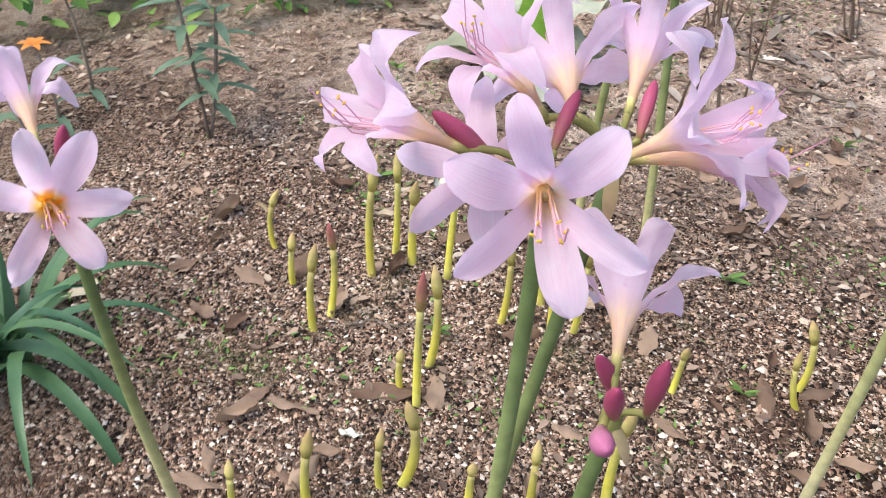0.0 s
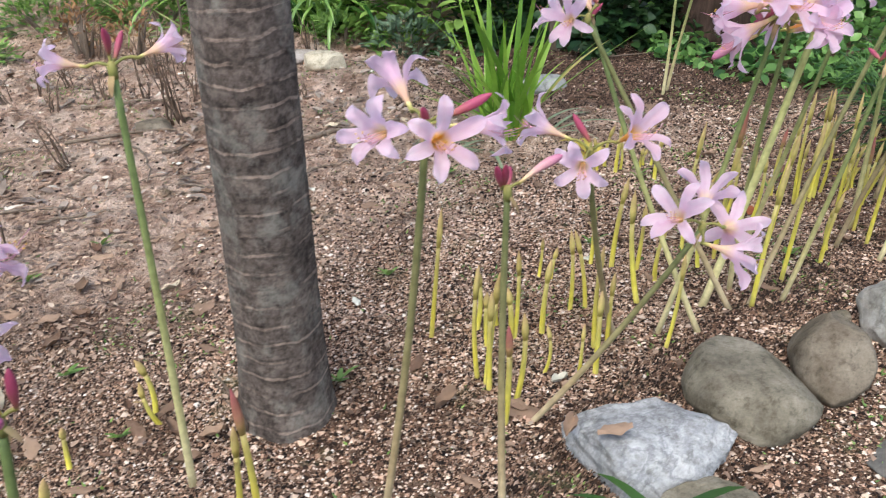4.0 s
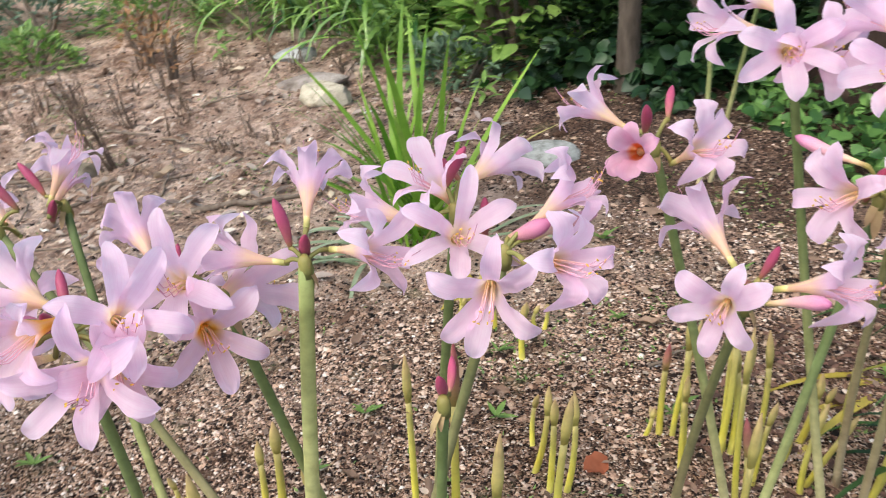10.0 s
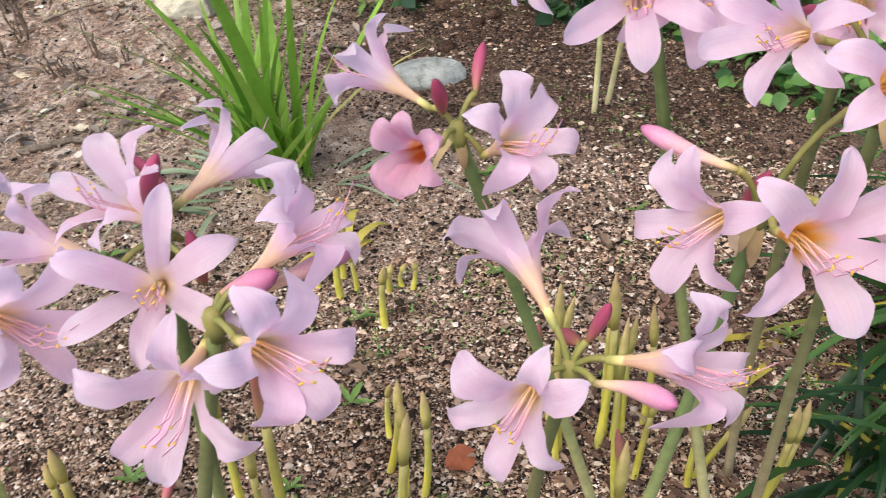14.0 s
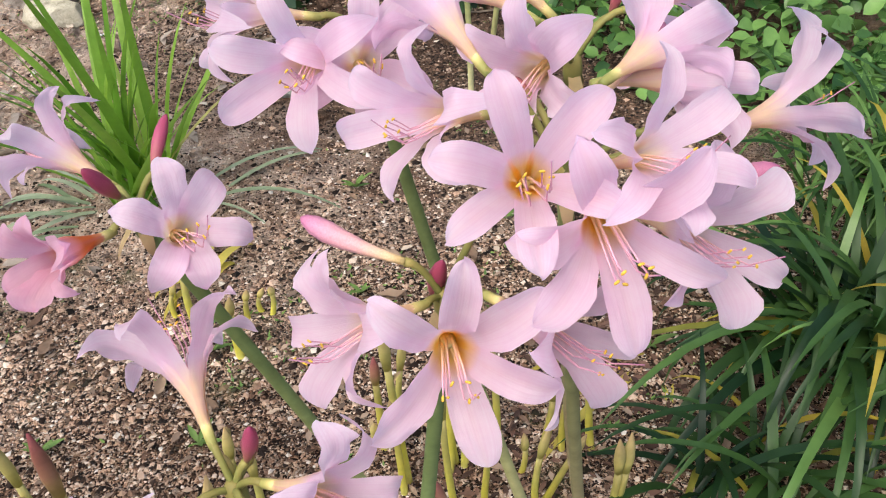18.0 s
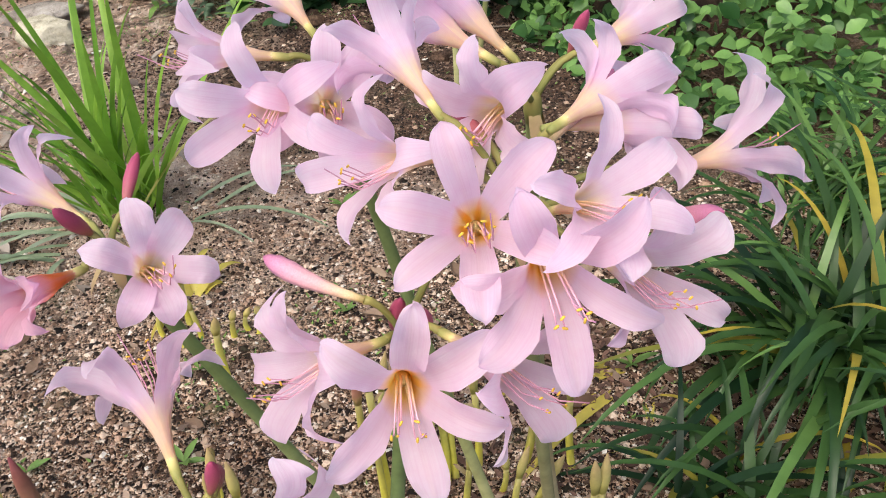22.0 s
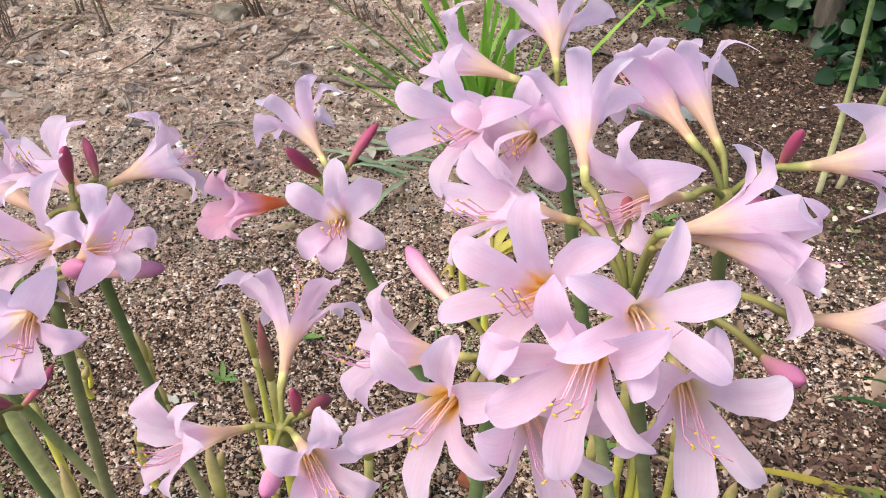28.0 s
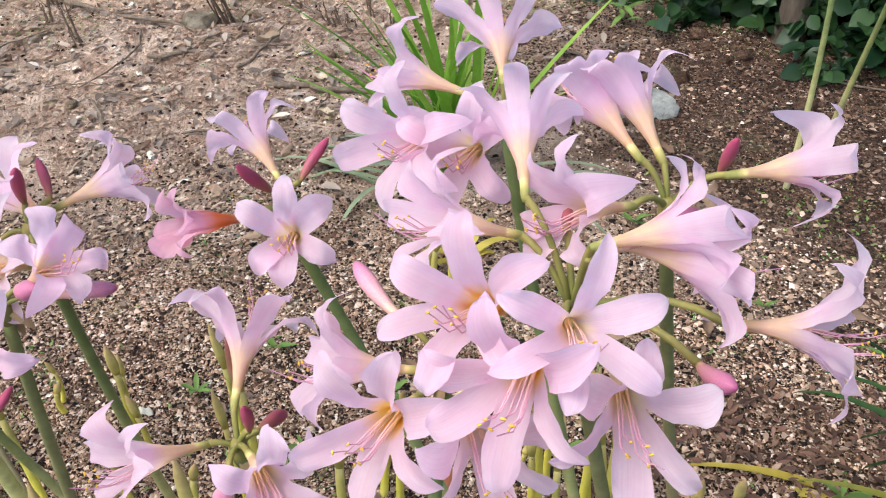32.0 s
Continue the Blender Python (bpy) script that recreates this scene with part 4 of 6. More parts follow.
def clump(name, x, y, count, meshes, spread, label, category, seed, lean=(25, 5), scale=(0.7, 1.15), part_name="blade", aim=None):
    r = random.Random(seed)
    root = thing(name, None, Matrix.Translation(on_ground(x, y)), label, category)
    for i in range(count):
        a = r.uniform(0, 2 * math.pi) if aim is None else r.gauss(aim[0], aim[1])
        d = spread * math.sqrt(r.random())
        b = r.uniform(0, 2 * math.pi)
        m = Matrix.Translation((d * math.cos(b), d * math.sin(b), -0.01)) @ Matrix.Rotation(a, 4, "Z") @ Matrix.Rotation(radians(abs(r.gauss(lean[1], lean[0]))), 4, "Y")
        s = r.uniform(*scale)
        put_part(part_name, r.choice(meshes), root, m @ Matrix.Diagonal((s, s, s, 1)))
    return root


def leaf_shape(length, width, cup=0.15, points=5):
    """A folded ovate leaf along +x: verts and faces of a few triangles."""
    verts = [(0, 0, 0)]
    faces = []
    prof = [(0.25, 0.8), (0.5, 1.0), (0.78, 0.62)][:max(1, points - 2)]
    for s, w in prof:
        z = -cup * length * s * s
        verts += [(length * s, -width * w * 0.5, z + 0.12 * width), (length * s, 0, z), (length * s, width * w * 0.5, z + 0.12 * width)]
    tip = len(verts)
    verts.append((length, 0, -cup * length))
    k = len(prof)
    faces += [(0, 2, 1), (0, 3, 2)]
    for i in range(k - 1):
        a, b = 1 + 3 * i, 4 + 3 * i
        faces += [(a, a + 1, b + 1, b), (a + 1, a + 2, b + 2, b + 1)]
    e = 1 + 3 * (k - 1)
    faces += [(e, e + 1, tip), (e + 1, e + 2, tip)]
    return np.array(verts, float), faces


def leafy(count, seed, place, length, width, mat, upward=0.6, name="leaves", cup=0.15, points=5):
    """Many leaves joined in one mesh; place(rng) gives a point and the way the leaf points."""
    r = random.Random(seed)
    lv, lf = leaf_shape(1.0, width / length, cup, points)
    verts, faces = [], []
    for i in range(count):
        p, way = place(r)
        s = length * r.uniform(0.6, 1.25)
        x = Vector(way).normalized()
        up = (Vector((0, 0, 1)) * upward + Vector((r.uniform(-1, 1), r.uniform(-1, 1), r.uniform(-1, 1))) * (1 - upward)).normalized()
        y = up.cross(x)
        y = y.normalized() if y.length > 1e-3 else x.orthogonal().normalized()
        z = x.cross(y)
        basis = np.array([x, y, z])
        pts = lv @ basis * s + np.array(p)
        base = len(verts)
        verts.extend(pts.tolist())
        faces.extend([tuple(base + k for k in f) for f in lf])
    return mesh_of(name, verts, faces, mat)


# ---- clumps of strap leaves ----
IRIS = [blade_mesh(0.48, 0.0098, d, BLADE, 0.3, 9) for d in (0.15, 0.35, 0.6, 0.25)] + [blade_mesh(0.34, 0.0082, d, BLADE, 0.3, 9) for d in (0.5, 0.9)]
clump("iris_clump", -0.02, 2.29, 50, IRIS, 0.06, "bright green clump of upright sword-shaped leaves", "plant", 21, (22, 14), (0.55, 1.15))
LIMP = [blade_mesh(L, 0.0062, d, PALE_LIMP, 0.2, 11, 48) for L, d in ((0.26, 1.3), (0.32, 1.1), (0.22, 1.5))]
for k, (x, y, a) in enumerate(((-0.07, 2.24, 3.6), (-0.09, 2.18, 4.1), (0.07, 2.31, 0.5), (-0.12, 2.26, 2.9))):
    tagged(clump("limp_leaf_tuft", x, y, 5, LIMP, 0.03, "tuft of limp pale green leaves lying on the soil", "plant", 400 + k, (8, 14), (0.6, 1.1), "blade", (a, 0.6)), group="limp leaf tufts")
YELLOWED = leaf_material("yellowed_blade", (0.46, 0.36, 0.06), (0.72, 0.60, 0.14), 0.3, 0.5, "object")
DEAD_BLADES = [blade_mesh(L, 0.0085, d, YELLOWED, 0.25, 9, 20) for L, d in ((0.10, 2.2), (0.13, 1.8), (0.08, 2.6))]
clump("yellowed_tuft", 0.18, 2.09, 9, DEAD_BLADES, 0.018, "small tuft of yellowed dying leaves on the soil", "plant", 430, (14, 10), (0.7, 1.1))
FALLEN_BLADES = [blade_mesh(L, 0.0080, d, YELLOWED, 0.25, 9, 66) for L, d in ((0.26, 0.7), (0.20, 0.9))]
clump("yellowed_tuft", 0.88, 2.05, 5, FALLEN_BLADES, 0.03, "long yellowed leaves lying over beside the lilyturf", "plant", 431, (6, 4), (0.7, 1.05), "blade", (3.9, 0.5))
TURF = [blade_mesh(0.40, 0.0078, d, LILYTURF, 0.25, 11) for d in (1.6, 2.1, 2.6, 1.2)] + [blade_mesh(0.30, 0.0066, d, LILYTURF, 0.25, 11) for d in (1.9, 2.5)]
PALE = [blade_mesh(0.40, 0.0072, d, PALE_TURF, 0.25, 11) for d in (1.6, 2.1, 2.6, 1.2)] + [blade_mesh(0.30, 0.0064, d, PALE_TURF, 0.25, 11) for d in (1.9, 2.5)]
clump("lilyturf_clump", 1.12, 2.10, 200, PALE[:1] + TURF, 0.075, "dark green arching clump of grassy lilyturf", "plant", 22, (24, 18), (0.6, 1.1))
clump("lilyturf_clump", 0.98, 1.86, 70, TURF, 0.07, "low sprawling clump of grassy lilyturf with yellowed blades", "plant", 23, (24, 32), (0.45, 0.8))
clump("lilyturf_clump", 1.36, 1.92, 150, TURF, 0.075, "dark green arching clump of grassy lilyturf", "plant", 29, (24, 18), (0.6, 1.0))
clump("lilyturf_clump", 1.16, 2.42, 110, PALE, 0.10, "pale green arching clump of grassy lilyturf", "plant", 33, (22, 16), (0.5, 0.85))
clump("lilyturf_clump", 1.38, 2.42, 150, PALE, 0.10, "dark green arching clump of grassy lilyturf", "plant", 30, (22, 16), (0.6, 1.0))
BLUISH = [blade_mesh(0.36, 0.0105, d, GREY_BLADE, 0.25, 11) for d in (2.0, 2.5, 1.6)]
clump("strap_leaf_clump", -1.30, 0.36, 46, BLUISH, 0.05, "bluish green clump of arching strap leaves", "plant", 24, (18, 22), (0.6, 1.0))
LANCE = [blade_mesh(0.15, 0.011, d, LILYTURF, 0.2, 7) for d in (1.0, 1.6)]
clump("lance_leaf_plant", 0.06, 0.80, 12, LANCE, 0.015, "small plant with pointed green leaves by the stones", "plant", 25, (20, 30), (0.7, 1.1))
clump("lance_leaf_plant", 1.00, 1.52, 9, LANCE, 0.02, "small plant with pointed green leaves by the stones", "plant", 26, (20, 30), (0.6, 0.9))


# ---- shrubs and borders at the back ----
def mound(cx, cy, rx, ry, h, base=0.0):
    """Leaf places over the outside of a rounded, uneven mass."""
    def place(r):
        a, u = r.uniform(0, 2 * math.pi), r.random() ** 0.8
        lump = 1 + 0.16 * math.sin(3 * a + cx * 9) + 0.10 * math.sin(7 * a + 2 * u) + r.gauss(0, 0.07)
        e = math.asin(u)
        d = math.cos(e) * lump * r.uniform(0.75, 1.0)
        out = Vector((math.cos(a) * math.cos(e), math.sin(a) * math.cos(e), 0.35 + 0.5 * u))
        x, y = cx + rx * d * math.cos(a), cy + ry * d * math.sin(a)
        z = float(ground_height(x, y)) + base + h * u * lump * r.uniform(0.85, 1.0)
        way = out + Vector((r.uniform(-0.7, 0.7), r.uniform(-0.7, 0.7), r.uniform(-0.6, 0.3)))
        return (x, y, z), way
    return place


def shrub(cx, cy, rx, ry, h, count, length, width, mat, label, seed, base=0.0, category="shrub"):
    root = thing("shrub", None, Matrix.Translation((0, 0, 0)), label, category)
    r = random.Random(seed)
    for i in range(6):
        a = r.uniform(0, 6.28)
        foot = on_ground(cx + 0.12 * rx * math.cos(a), cy + 0.12 * ry * math.sin(a), -0.03)
        tip = on_ground(cx + 0.6 * rx * math.cos(a), cy + 0.6 * ry * math.sin(a), 0.75 * h)
        put_part("branch", tube_mesh("branch", arc(foot, tip, (0, 0, 0.05 * h), 6), [0.011, 0.010, 0.008, 0.006, 0.004, 0.002], TWIG, 6), root)
    leaves = put_part("leaves", leafy(count, seed, mound(cx, cy, rx, ry, h, base), length, width, mat, 0.72), root)
    return tagged(root, kind="")


DAY_BLADES = [blade_mesh(L, 0.0125, d, DAYLILY, 0.3, 9) for L, d in ((0.55, 1.7), (0.52, 2.2), (0.46, 2.6), (0.58, 1.3), (0.40, 2.0))]
for k, (x, y, rx) in enumerate(((-0.68, 3.56, 0.20), (-1.04, 3.74, 0.24), (-1.45, 4.05, 0.26), (-1.95, 4.25, 0.28), (-2.45, 4.35, 0.3), (-0.85, 4.15, 0.3), (-1.4, 4.55, 0.3), (-2.1, 4.8, 0.35), (-2.9, 4.6, 0.35), (-1.2, 4.25, 0.26), (-1.72, 4.5, 0.28), (-1.15, 4.95, 0.3))):
    tagged(clump("daylily", x, y, 105, DAY_BLADES, 0.75 * rx, "mound of arching green strap leaves", "plant", 200 + k, (20, 16), (0.7, 1.15), "leaf"), group="strap-leaved mounds along the back")
shrub(-0.22, 3.52, 0.36, 0.32, 0.46, 1500, 0.082, 0.038, SHRUB, "leafy green shrub at the back of the bed", 301)
shrub(-0.45, 4.25, 0.50, 0.35, 0.62, 1500, 0.082, 0.038, SHRUB, "leafy green shrub at the back of the bed", 302)
shrub(0.25, 3.72, 0.30, 0.30, 0.42, 1000, 0.062, 0.028, SHADED_SHRUB, "dark shaded shrub behind the slim tree", 303)
shrub(0.62, 3.85, 0.42, 0.32, 0.70, 1300, 0.070, 0.034, SHADED_SHRUB, "dark shaded shrub behind the slim tree", 304)
shrub(1.35, 3.95, 0.45, 0.35, 0.55, 1300, 0.060, 0.034, SHRUB, "leafy green shrub beside the thick tree", 305)
shrub(2.05, 3.75, 0.5, 0.4, 0.5, 1300, 0.060, 0.034, SHRUB, "leafy green shrub beside the thick tree", 306)
shrub(2.6, 3.2, 0.5, 0.5, 0.4, 1100, 0.060, 0.034, SHRUB, "leafy green shrub beside the thick tree", 307)
shrub(-0.1, 5.0, 1.1, 0.5, 1.3, 2200, 0.10, 0.05, SHADED_SHRUB, "tall dark hedge shrub behind the border", 308)
shrub(1.3, 5.0, 1.0, 0.5, 1.4, 2200, 0.10, 0.05, SHADED_SHRUB, "tall dark hedge shrub behind the border", 309)
shrub(-1.7, 5.6, 1.2, 0.5, 0.9, 2000, 0.09, 0.045, SHRUB, "tall green hedge shrub behind the border", 310)
shrub(-3.4, 5.3, 1.1, 0.6, 0.9, 1800, 0.09, 0.045, SHRUB, "tall green hedge shrub behind the border", 311)
shrub(2.9, 4.6, 1.0, 0.6, 1.2, 1800, 0.10, 0.05, SHADED_SHRUB, "tall dark hedge shrub behind the border", 312)
shrub(-2.17, 1.28, 0.30, 0.40, 0.36, 1300, 0.045, 0.020, SHRUB, "low green shrub beyond the bare mud", 313)
shrub(-1.98, 1.85, 0.24, 0.34, 0.30, 1100, 0.045, 0.020, SHRUB, "low green shrub beyond the bare mud", 314)
shrub(-2.42, 0.72, 0.36, 0.36, 0.42, 1200, 0.05, 0.022, SHRUB, "low green shrub beyond the bare mud", 315)
shrub(-3.1, 1.9, 0.6, 0.8, 0.8, 1800, 0.07, 0.035, SHADED_SHRUB, "dark hedge shrub beyond the bare mud", 316)
shrub(-2.6, 2.6, 0.5, 0.6, 0.5, 1300, 0.06, 0.03, SHRUB, "low green shrub beyond the bare mud", 317)
shrub(0.10, 3.36, 0.24, 0.22, 0.26, 1000, 0.055, 0.028, SHADED_SHRUB, "low shaded shrub behind the slim tree", 318)
shrub(0.48, 3.34, 0.24, 0.24, 0.30, 1100, 0.055, 0.030, SHADED_SHRUB, "low shaded shrub behind the slim tree", 319)
shrub(1.26, 3.42, 0.26, 0.2, 0.28, 700, 0.055, 0.033, COVER, "low leafy shrub beside the thick tree", 320)
for k, (x, y, rx, h) in enumerate(((-1.75, 3.55, 0.30, 0.16), (-2.25, 3.45, 0.32, 0.22), (-1.35, 3.62, 0.22, 0.14), (-2.7, 3.2, 0.35, 0.28), (-0.55, 3.28, 0.14, 0.09), (-0.30, 3.20, 0.16, 0.12), (-1.95, 3.1, 0.20, 0.10))):
    shrub(x, y, rx, 0.7 * rx, h, int(2600 * rx), 0.036, 0.016, (WEED, GREY_LEAF)[k % 2], "straggling low weeds at the edge of the mud", 331 + k, category="weeds")
DRIED_WEED = leaf_material("dried_weed", (0.16, 0.075, 0.035), (0.38, 0.21, 0.10), 0.15, 0.7)
for k, (x, y) in enumerate(((-1.52, 3.22), (-1.28, 3.05))):
    shrub(x, y, 0.10, 0.08, 0.20, 170, 0.030, 0.010, DRIED_WEED, "dried rust-brown weeds standing on the mud", 351 + k, category="weeds")



# ---- ground cover on the shaded side ----
def cover_place(r):
    while True:
        x, y = r.uniform(0.55, 3.4), r.uniform(2.35, 3.9)
        edge = 2.92 - 0.28 * smooth_step(0.6, 0.8, x) + 0.05 * math.sin(11 * x)
        if y > edge and ((x - 1.9) / 1.5) ** 2 + ((y - 3.2) / 0.85) ** 2 < 1 + 0.25 * math.sin(5 * x) + 0.2 * r.random() and (x - 0.83) ** 2 + (y - 3.25) ** 2 > 0.045:
            break
    h = min(0.16, 0.25 * (y - edge) + 0.03)
    z = float(ground_height(x, y)) + h * r.random() ** 0.6
    return (x, y, z), (r.uniform(-1, 1), r.uniform(-1.2, 0.6), r.uniform(-0.6, 0.4))


tagged(new("ground_cover", leafy(8600, 41, cover_place, 0.042, 0.031, COVER, 0.5, "ground_cover", 0.12)), "dense creeping ground cover of oval green leaves", "ground cover", kind="stuff")


def ivy_place(r):
    while True:
        x, y = r.uniform(-0.05, 0.75), r.uniform(2.98, 3.42)
        if y > 3.08 + 0.07 * math.sin(13 * x) + 0.04 * math.sin(31 * x):
            return (x, y, float(ground_height(x, y)) + 0.02 + 0.16 * r.random() ** 1.5 * min(1, 3 * (y - 2.93))), (r.uniform(-1, 1), r.uniform(-1.2, 0.4), r.uniform(-0.6, 0.3))


tagged(new("ivy", leafy(1100, 46, ivy_place, 0.047, 0.038, IVY, 0.5, "ivy", 0.15)), "dark broad-leaved creeper round the foot of the slim tree", "creeper", kind="stuff")


def low_weed(r):
    x, y = r.uniform(1.0, 2.2), r.uniform(2.0, 2.9)
    return (x, y, float(ground_height(x, y)) + 0.05 * r.random()), (r.uniform(-1, 1), r.uniform(-1, 1), r.uniform(0, 0.6))


tagged(new("weeds", leafy(1500, 42, low_weed, 0.03, 0.010, COVER, 0.6, "weeds", 0.1)), "low weeds among the lilyturf", "weeds", kind="stuff")


def tuft(r):
    """Tiny seedlings on the bed, in loose patches."""
    while True:
        x, y = r.uniform(-1.6, 1.1), r.uniform(0.4, 3.1)
        if math.sin(7 * x + 2 * math.sin(5 * y)) * math.sin(6.3 * y + 1.5 * math.sin(4 * x)) > 0.45 or r.random() < 0.04:
            return (x, y, float(ground_height(x, y)) + 0.004 * r.random()), (r.uniform(-1, 1), r.uniform(-1, 1), r.uniform(0.1, 0.8))


tagged(new("seedlings", leafy(5200, 43, tuft, 0.010, 0.005, WEED, 0.6, "seedlings", 0.1, 3)), "scattered tiny green seedlings on the soil", "seedlings", kind="stuff")
SPRIG = [leafy(1, 50 + k, lambda r: ((0, 0, 0), (1, 0, 0.3 + 0.5 * k)), 0.034, 0.010, WEED, 0.9, "leaf", 0.2) for k in range(3)]
sr = random.Random(8)
for x, y in ((-1.34, 0.95), (-1.30, 0.90), (-1.62, 1.20), (-0.86, 1.18), (-0.72, 1.02), (-0.64, 0.80), (-0.55, 1.35), (-1.02, 0.80), (0.10, 1.62), (0.32, 1.80), (0.27, 1.95),
             (0.50, 1.55), (0.44, 2.1), (0.86, 2.05), (-0.33, 1.50), (-0.20, 2.0), (0.62, 2.3), (0.35, 2.35), (-0.95, 1.65), (-1.05, 1.5), (0.12, 1.75), (0.30, 1.66), (0.57, 1.88), (-0.4, 1.15)):
    weed = thing("weed", None, Matrix.Translation(on_ground(x, y)), "small bright green weed on the soil", "weed", "small weeds")
    for k in range(6):
        s = sr.uniform(0.5, 1.2)
        put_part("leaf", SPRIG[k % 3], weed, Matrix.Translation((0, 0, 0.003)) @ Matrix.Rotation(k * 2.4 + sr.random(), 4, "Z") @ Matrix.Diagonal((s, s, s, 1)))

NARROW = leafy(1, 81, lambda r: ((0, 0, 0), (1, 0, 0.15)), 0.075, 0.017, GREY_LEAF, 1.0, "leaf", 0.35)
ORANGE_PETAL = leafy(1, 82, lambda r: ((0, 0, 0), (1, 0, 0.5)), 0.036, 0.018, ORANGE, 1.0, "petal", 0.5)

# broad wilted rosette behind the first lilies
def limp_leaf(seed, length, width, rise, droop, mat):
    """A limp tongue-shaped leaf along +x with a wavy margin and a sunken midrib."""
    r = random.Random(seed)
    rows, cols = 14, 7
    ph, verts, uvs = r.uniform(0, 6), [], []
    x = z = 0.0
    for i in range(rows):
        t = i / (rows - 1)
        a = rise - droop * t ** 1.2
        if i:
            x += length / (rows - 1) * math.cos(a)
            z += length / (rows - 1) * math.sin(a)
        w = width * (0.22 + 0.95 * math.sin(math.pi * min(1, 0.08 + 0.9 * t) ** 1.3)) * 0.5 if t < 1 else 0.001
        for j in range(cols):
            v = 2 * j / (cols - 1) - 1
            wave = 0.16 * width * math.sin(16 * t + ph + 1.5 * v) * abs(v) ** 1.5
            verts.append((x - math.sin(a) * wave, v * w, max(z + math.cos(a) * (wave + 0.22 * w * abs(v)), 0.004 - 0.03 + 0.002 * i)))
            uvs.append((j / (cols - 1), t))
    return mesh_of("leaf", verts, grid_faces(rows, cols), mat, uvs)


rosette = thing("wilted_rosette", None, Matrix.Translation(on_ground(-1.47, 1.40)), "wilted grey-green rosette of broad limp leaves", "plant")
rr = random.Random(66)
for k in range(15):
    leaf = limp_leaf(60 + k, rr.uniform(0.15, 0.23), rr.uniform(0.055, 0.085), radians(rr.uniform(25, 70)), rr.uniform(1.2, 2.4), PLANTAIN)
    put_part("leaf", leaf, rosette, Matrix.Translation((0, 0, 0.03)) @ Matrix.Rotation(k * 2.4 + rr.uniform(-0.3, 0.3), 4, "Z"))
put_part("leaf", limp_leaf(90, 0.15, 0.075, radians(92), 0.25, BLADE), rosette, Matrix.Translation((0.01, 0, 0.03)) @ Matrix.Rotation(-0.6, 4, "Z"), "fresh green upright leaf")

# pale broad-leaved weeds at the foot of the border
BROAD = [leafy(1, 71 + k, lambda r: ((0, 0, 0), (1, 0, 0.9 - 0.35 * k)), 0.10, 0.030, WEED, 1.0, "leaf", 0.4, 5) for k in range(3)]
for k, (x, y, s) in enumerate(((-0.62, 3.38, 1.1), (-0.42, 3.12, 0.8), (-0.15, 3.02, 0.7), (-1.25, 3.30, 0.8), (-0.62, 3.22, 0.7))):
    broad_weed = thing("broad_weed", None, Matrix.Translation(on_ground(x, y)), "pale green weed with long pointed leaves", "weed", "pale weeds")
    for j in range(9):
        put_part("leaf", BROAD[j % 3], broad_weed, Matrix.Translation((0, 0, 0.012 * j * s)) @ Matrix.Rotation(2.4 * j, 4, "Z") @ Matrix.Diagonal((s, s, s, 1)))

# slender milkweed-like plant and orange flowers behind it
slender = thing("slender_plant", None, Matrix.Translation(on_ground(-1.60, 0.80)), "slender plant with narrow drooping grey-green leaves", "plant")
for k, (dx, dy, h) in enumerate(((-0.05, -0.02, 0.36), (-0.03, 0.05, 0.20))):
    put_part("stalk", tube_mesh("stalk", arc((0, 0, -0.01), (dx, dy, h), (0.01, 0, 0), 8), [0.0032] * 7 + [0.002], TWIG, 6), slender)
    for j in range(16):
        t, a = 0.3 + 0.7 * j / 15, 2.4 * j
        put_part("leaf", NARROW, slender, Matrix.Translation((dx * t + 0.01 * 4 * t * (1 - t), dy * t, h * t)) @ Matrix.Rotation(a, 4, "Z"))
for k, (x, y, h) in enumerate(((-1.80, 0.62, 0.13), (-1.86, 0.70, 0.17), (-1.74, 0.55, 0.10))):
    bloom = thing("orange_flower", None, Matrix.Translation(on_ground(x, y)), "low plant with a bright orange flower head", "flower", "orange flowers")
    put_part("stalk", tube_mesh("stalk", arc((0.04, 0, -0.01), (0, 0, h), (0.02, 0, 0), 6), [0.003] * 5 + [0.002], TWIG, 6), bloom)
    for j in range(6):
        put_part("petal", ORANGE_PETAL, bloom, Matrix.Translation((0, 0, h)) @ Matrix.Rotation(1.047 * j, 4, "Z"))
    for j in range(4):
        put_part("leaf", NARROW, bloom, Matrix.Translation((0.03, 0, 0.02 + 0.02 * j)) @ Matrix.Rotation(1.7 * j, 4, "Z"))

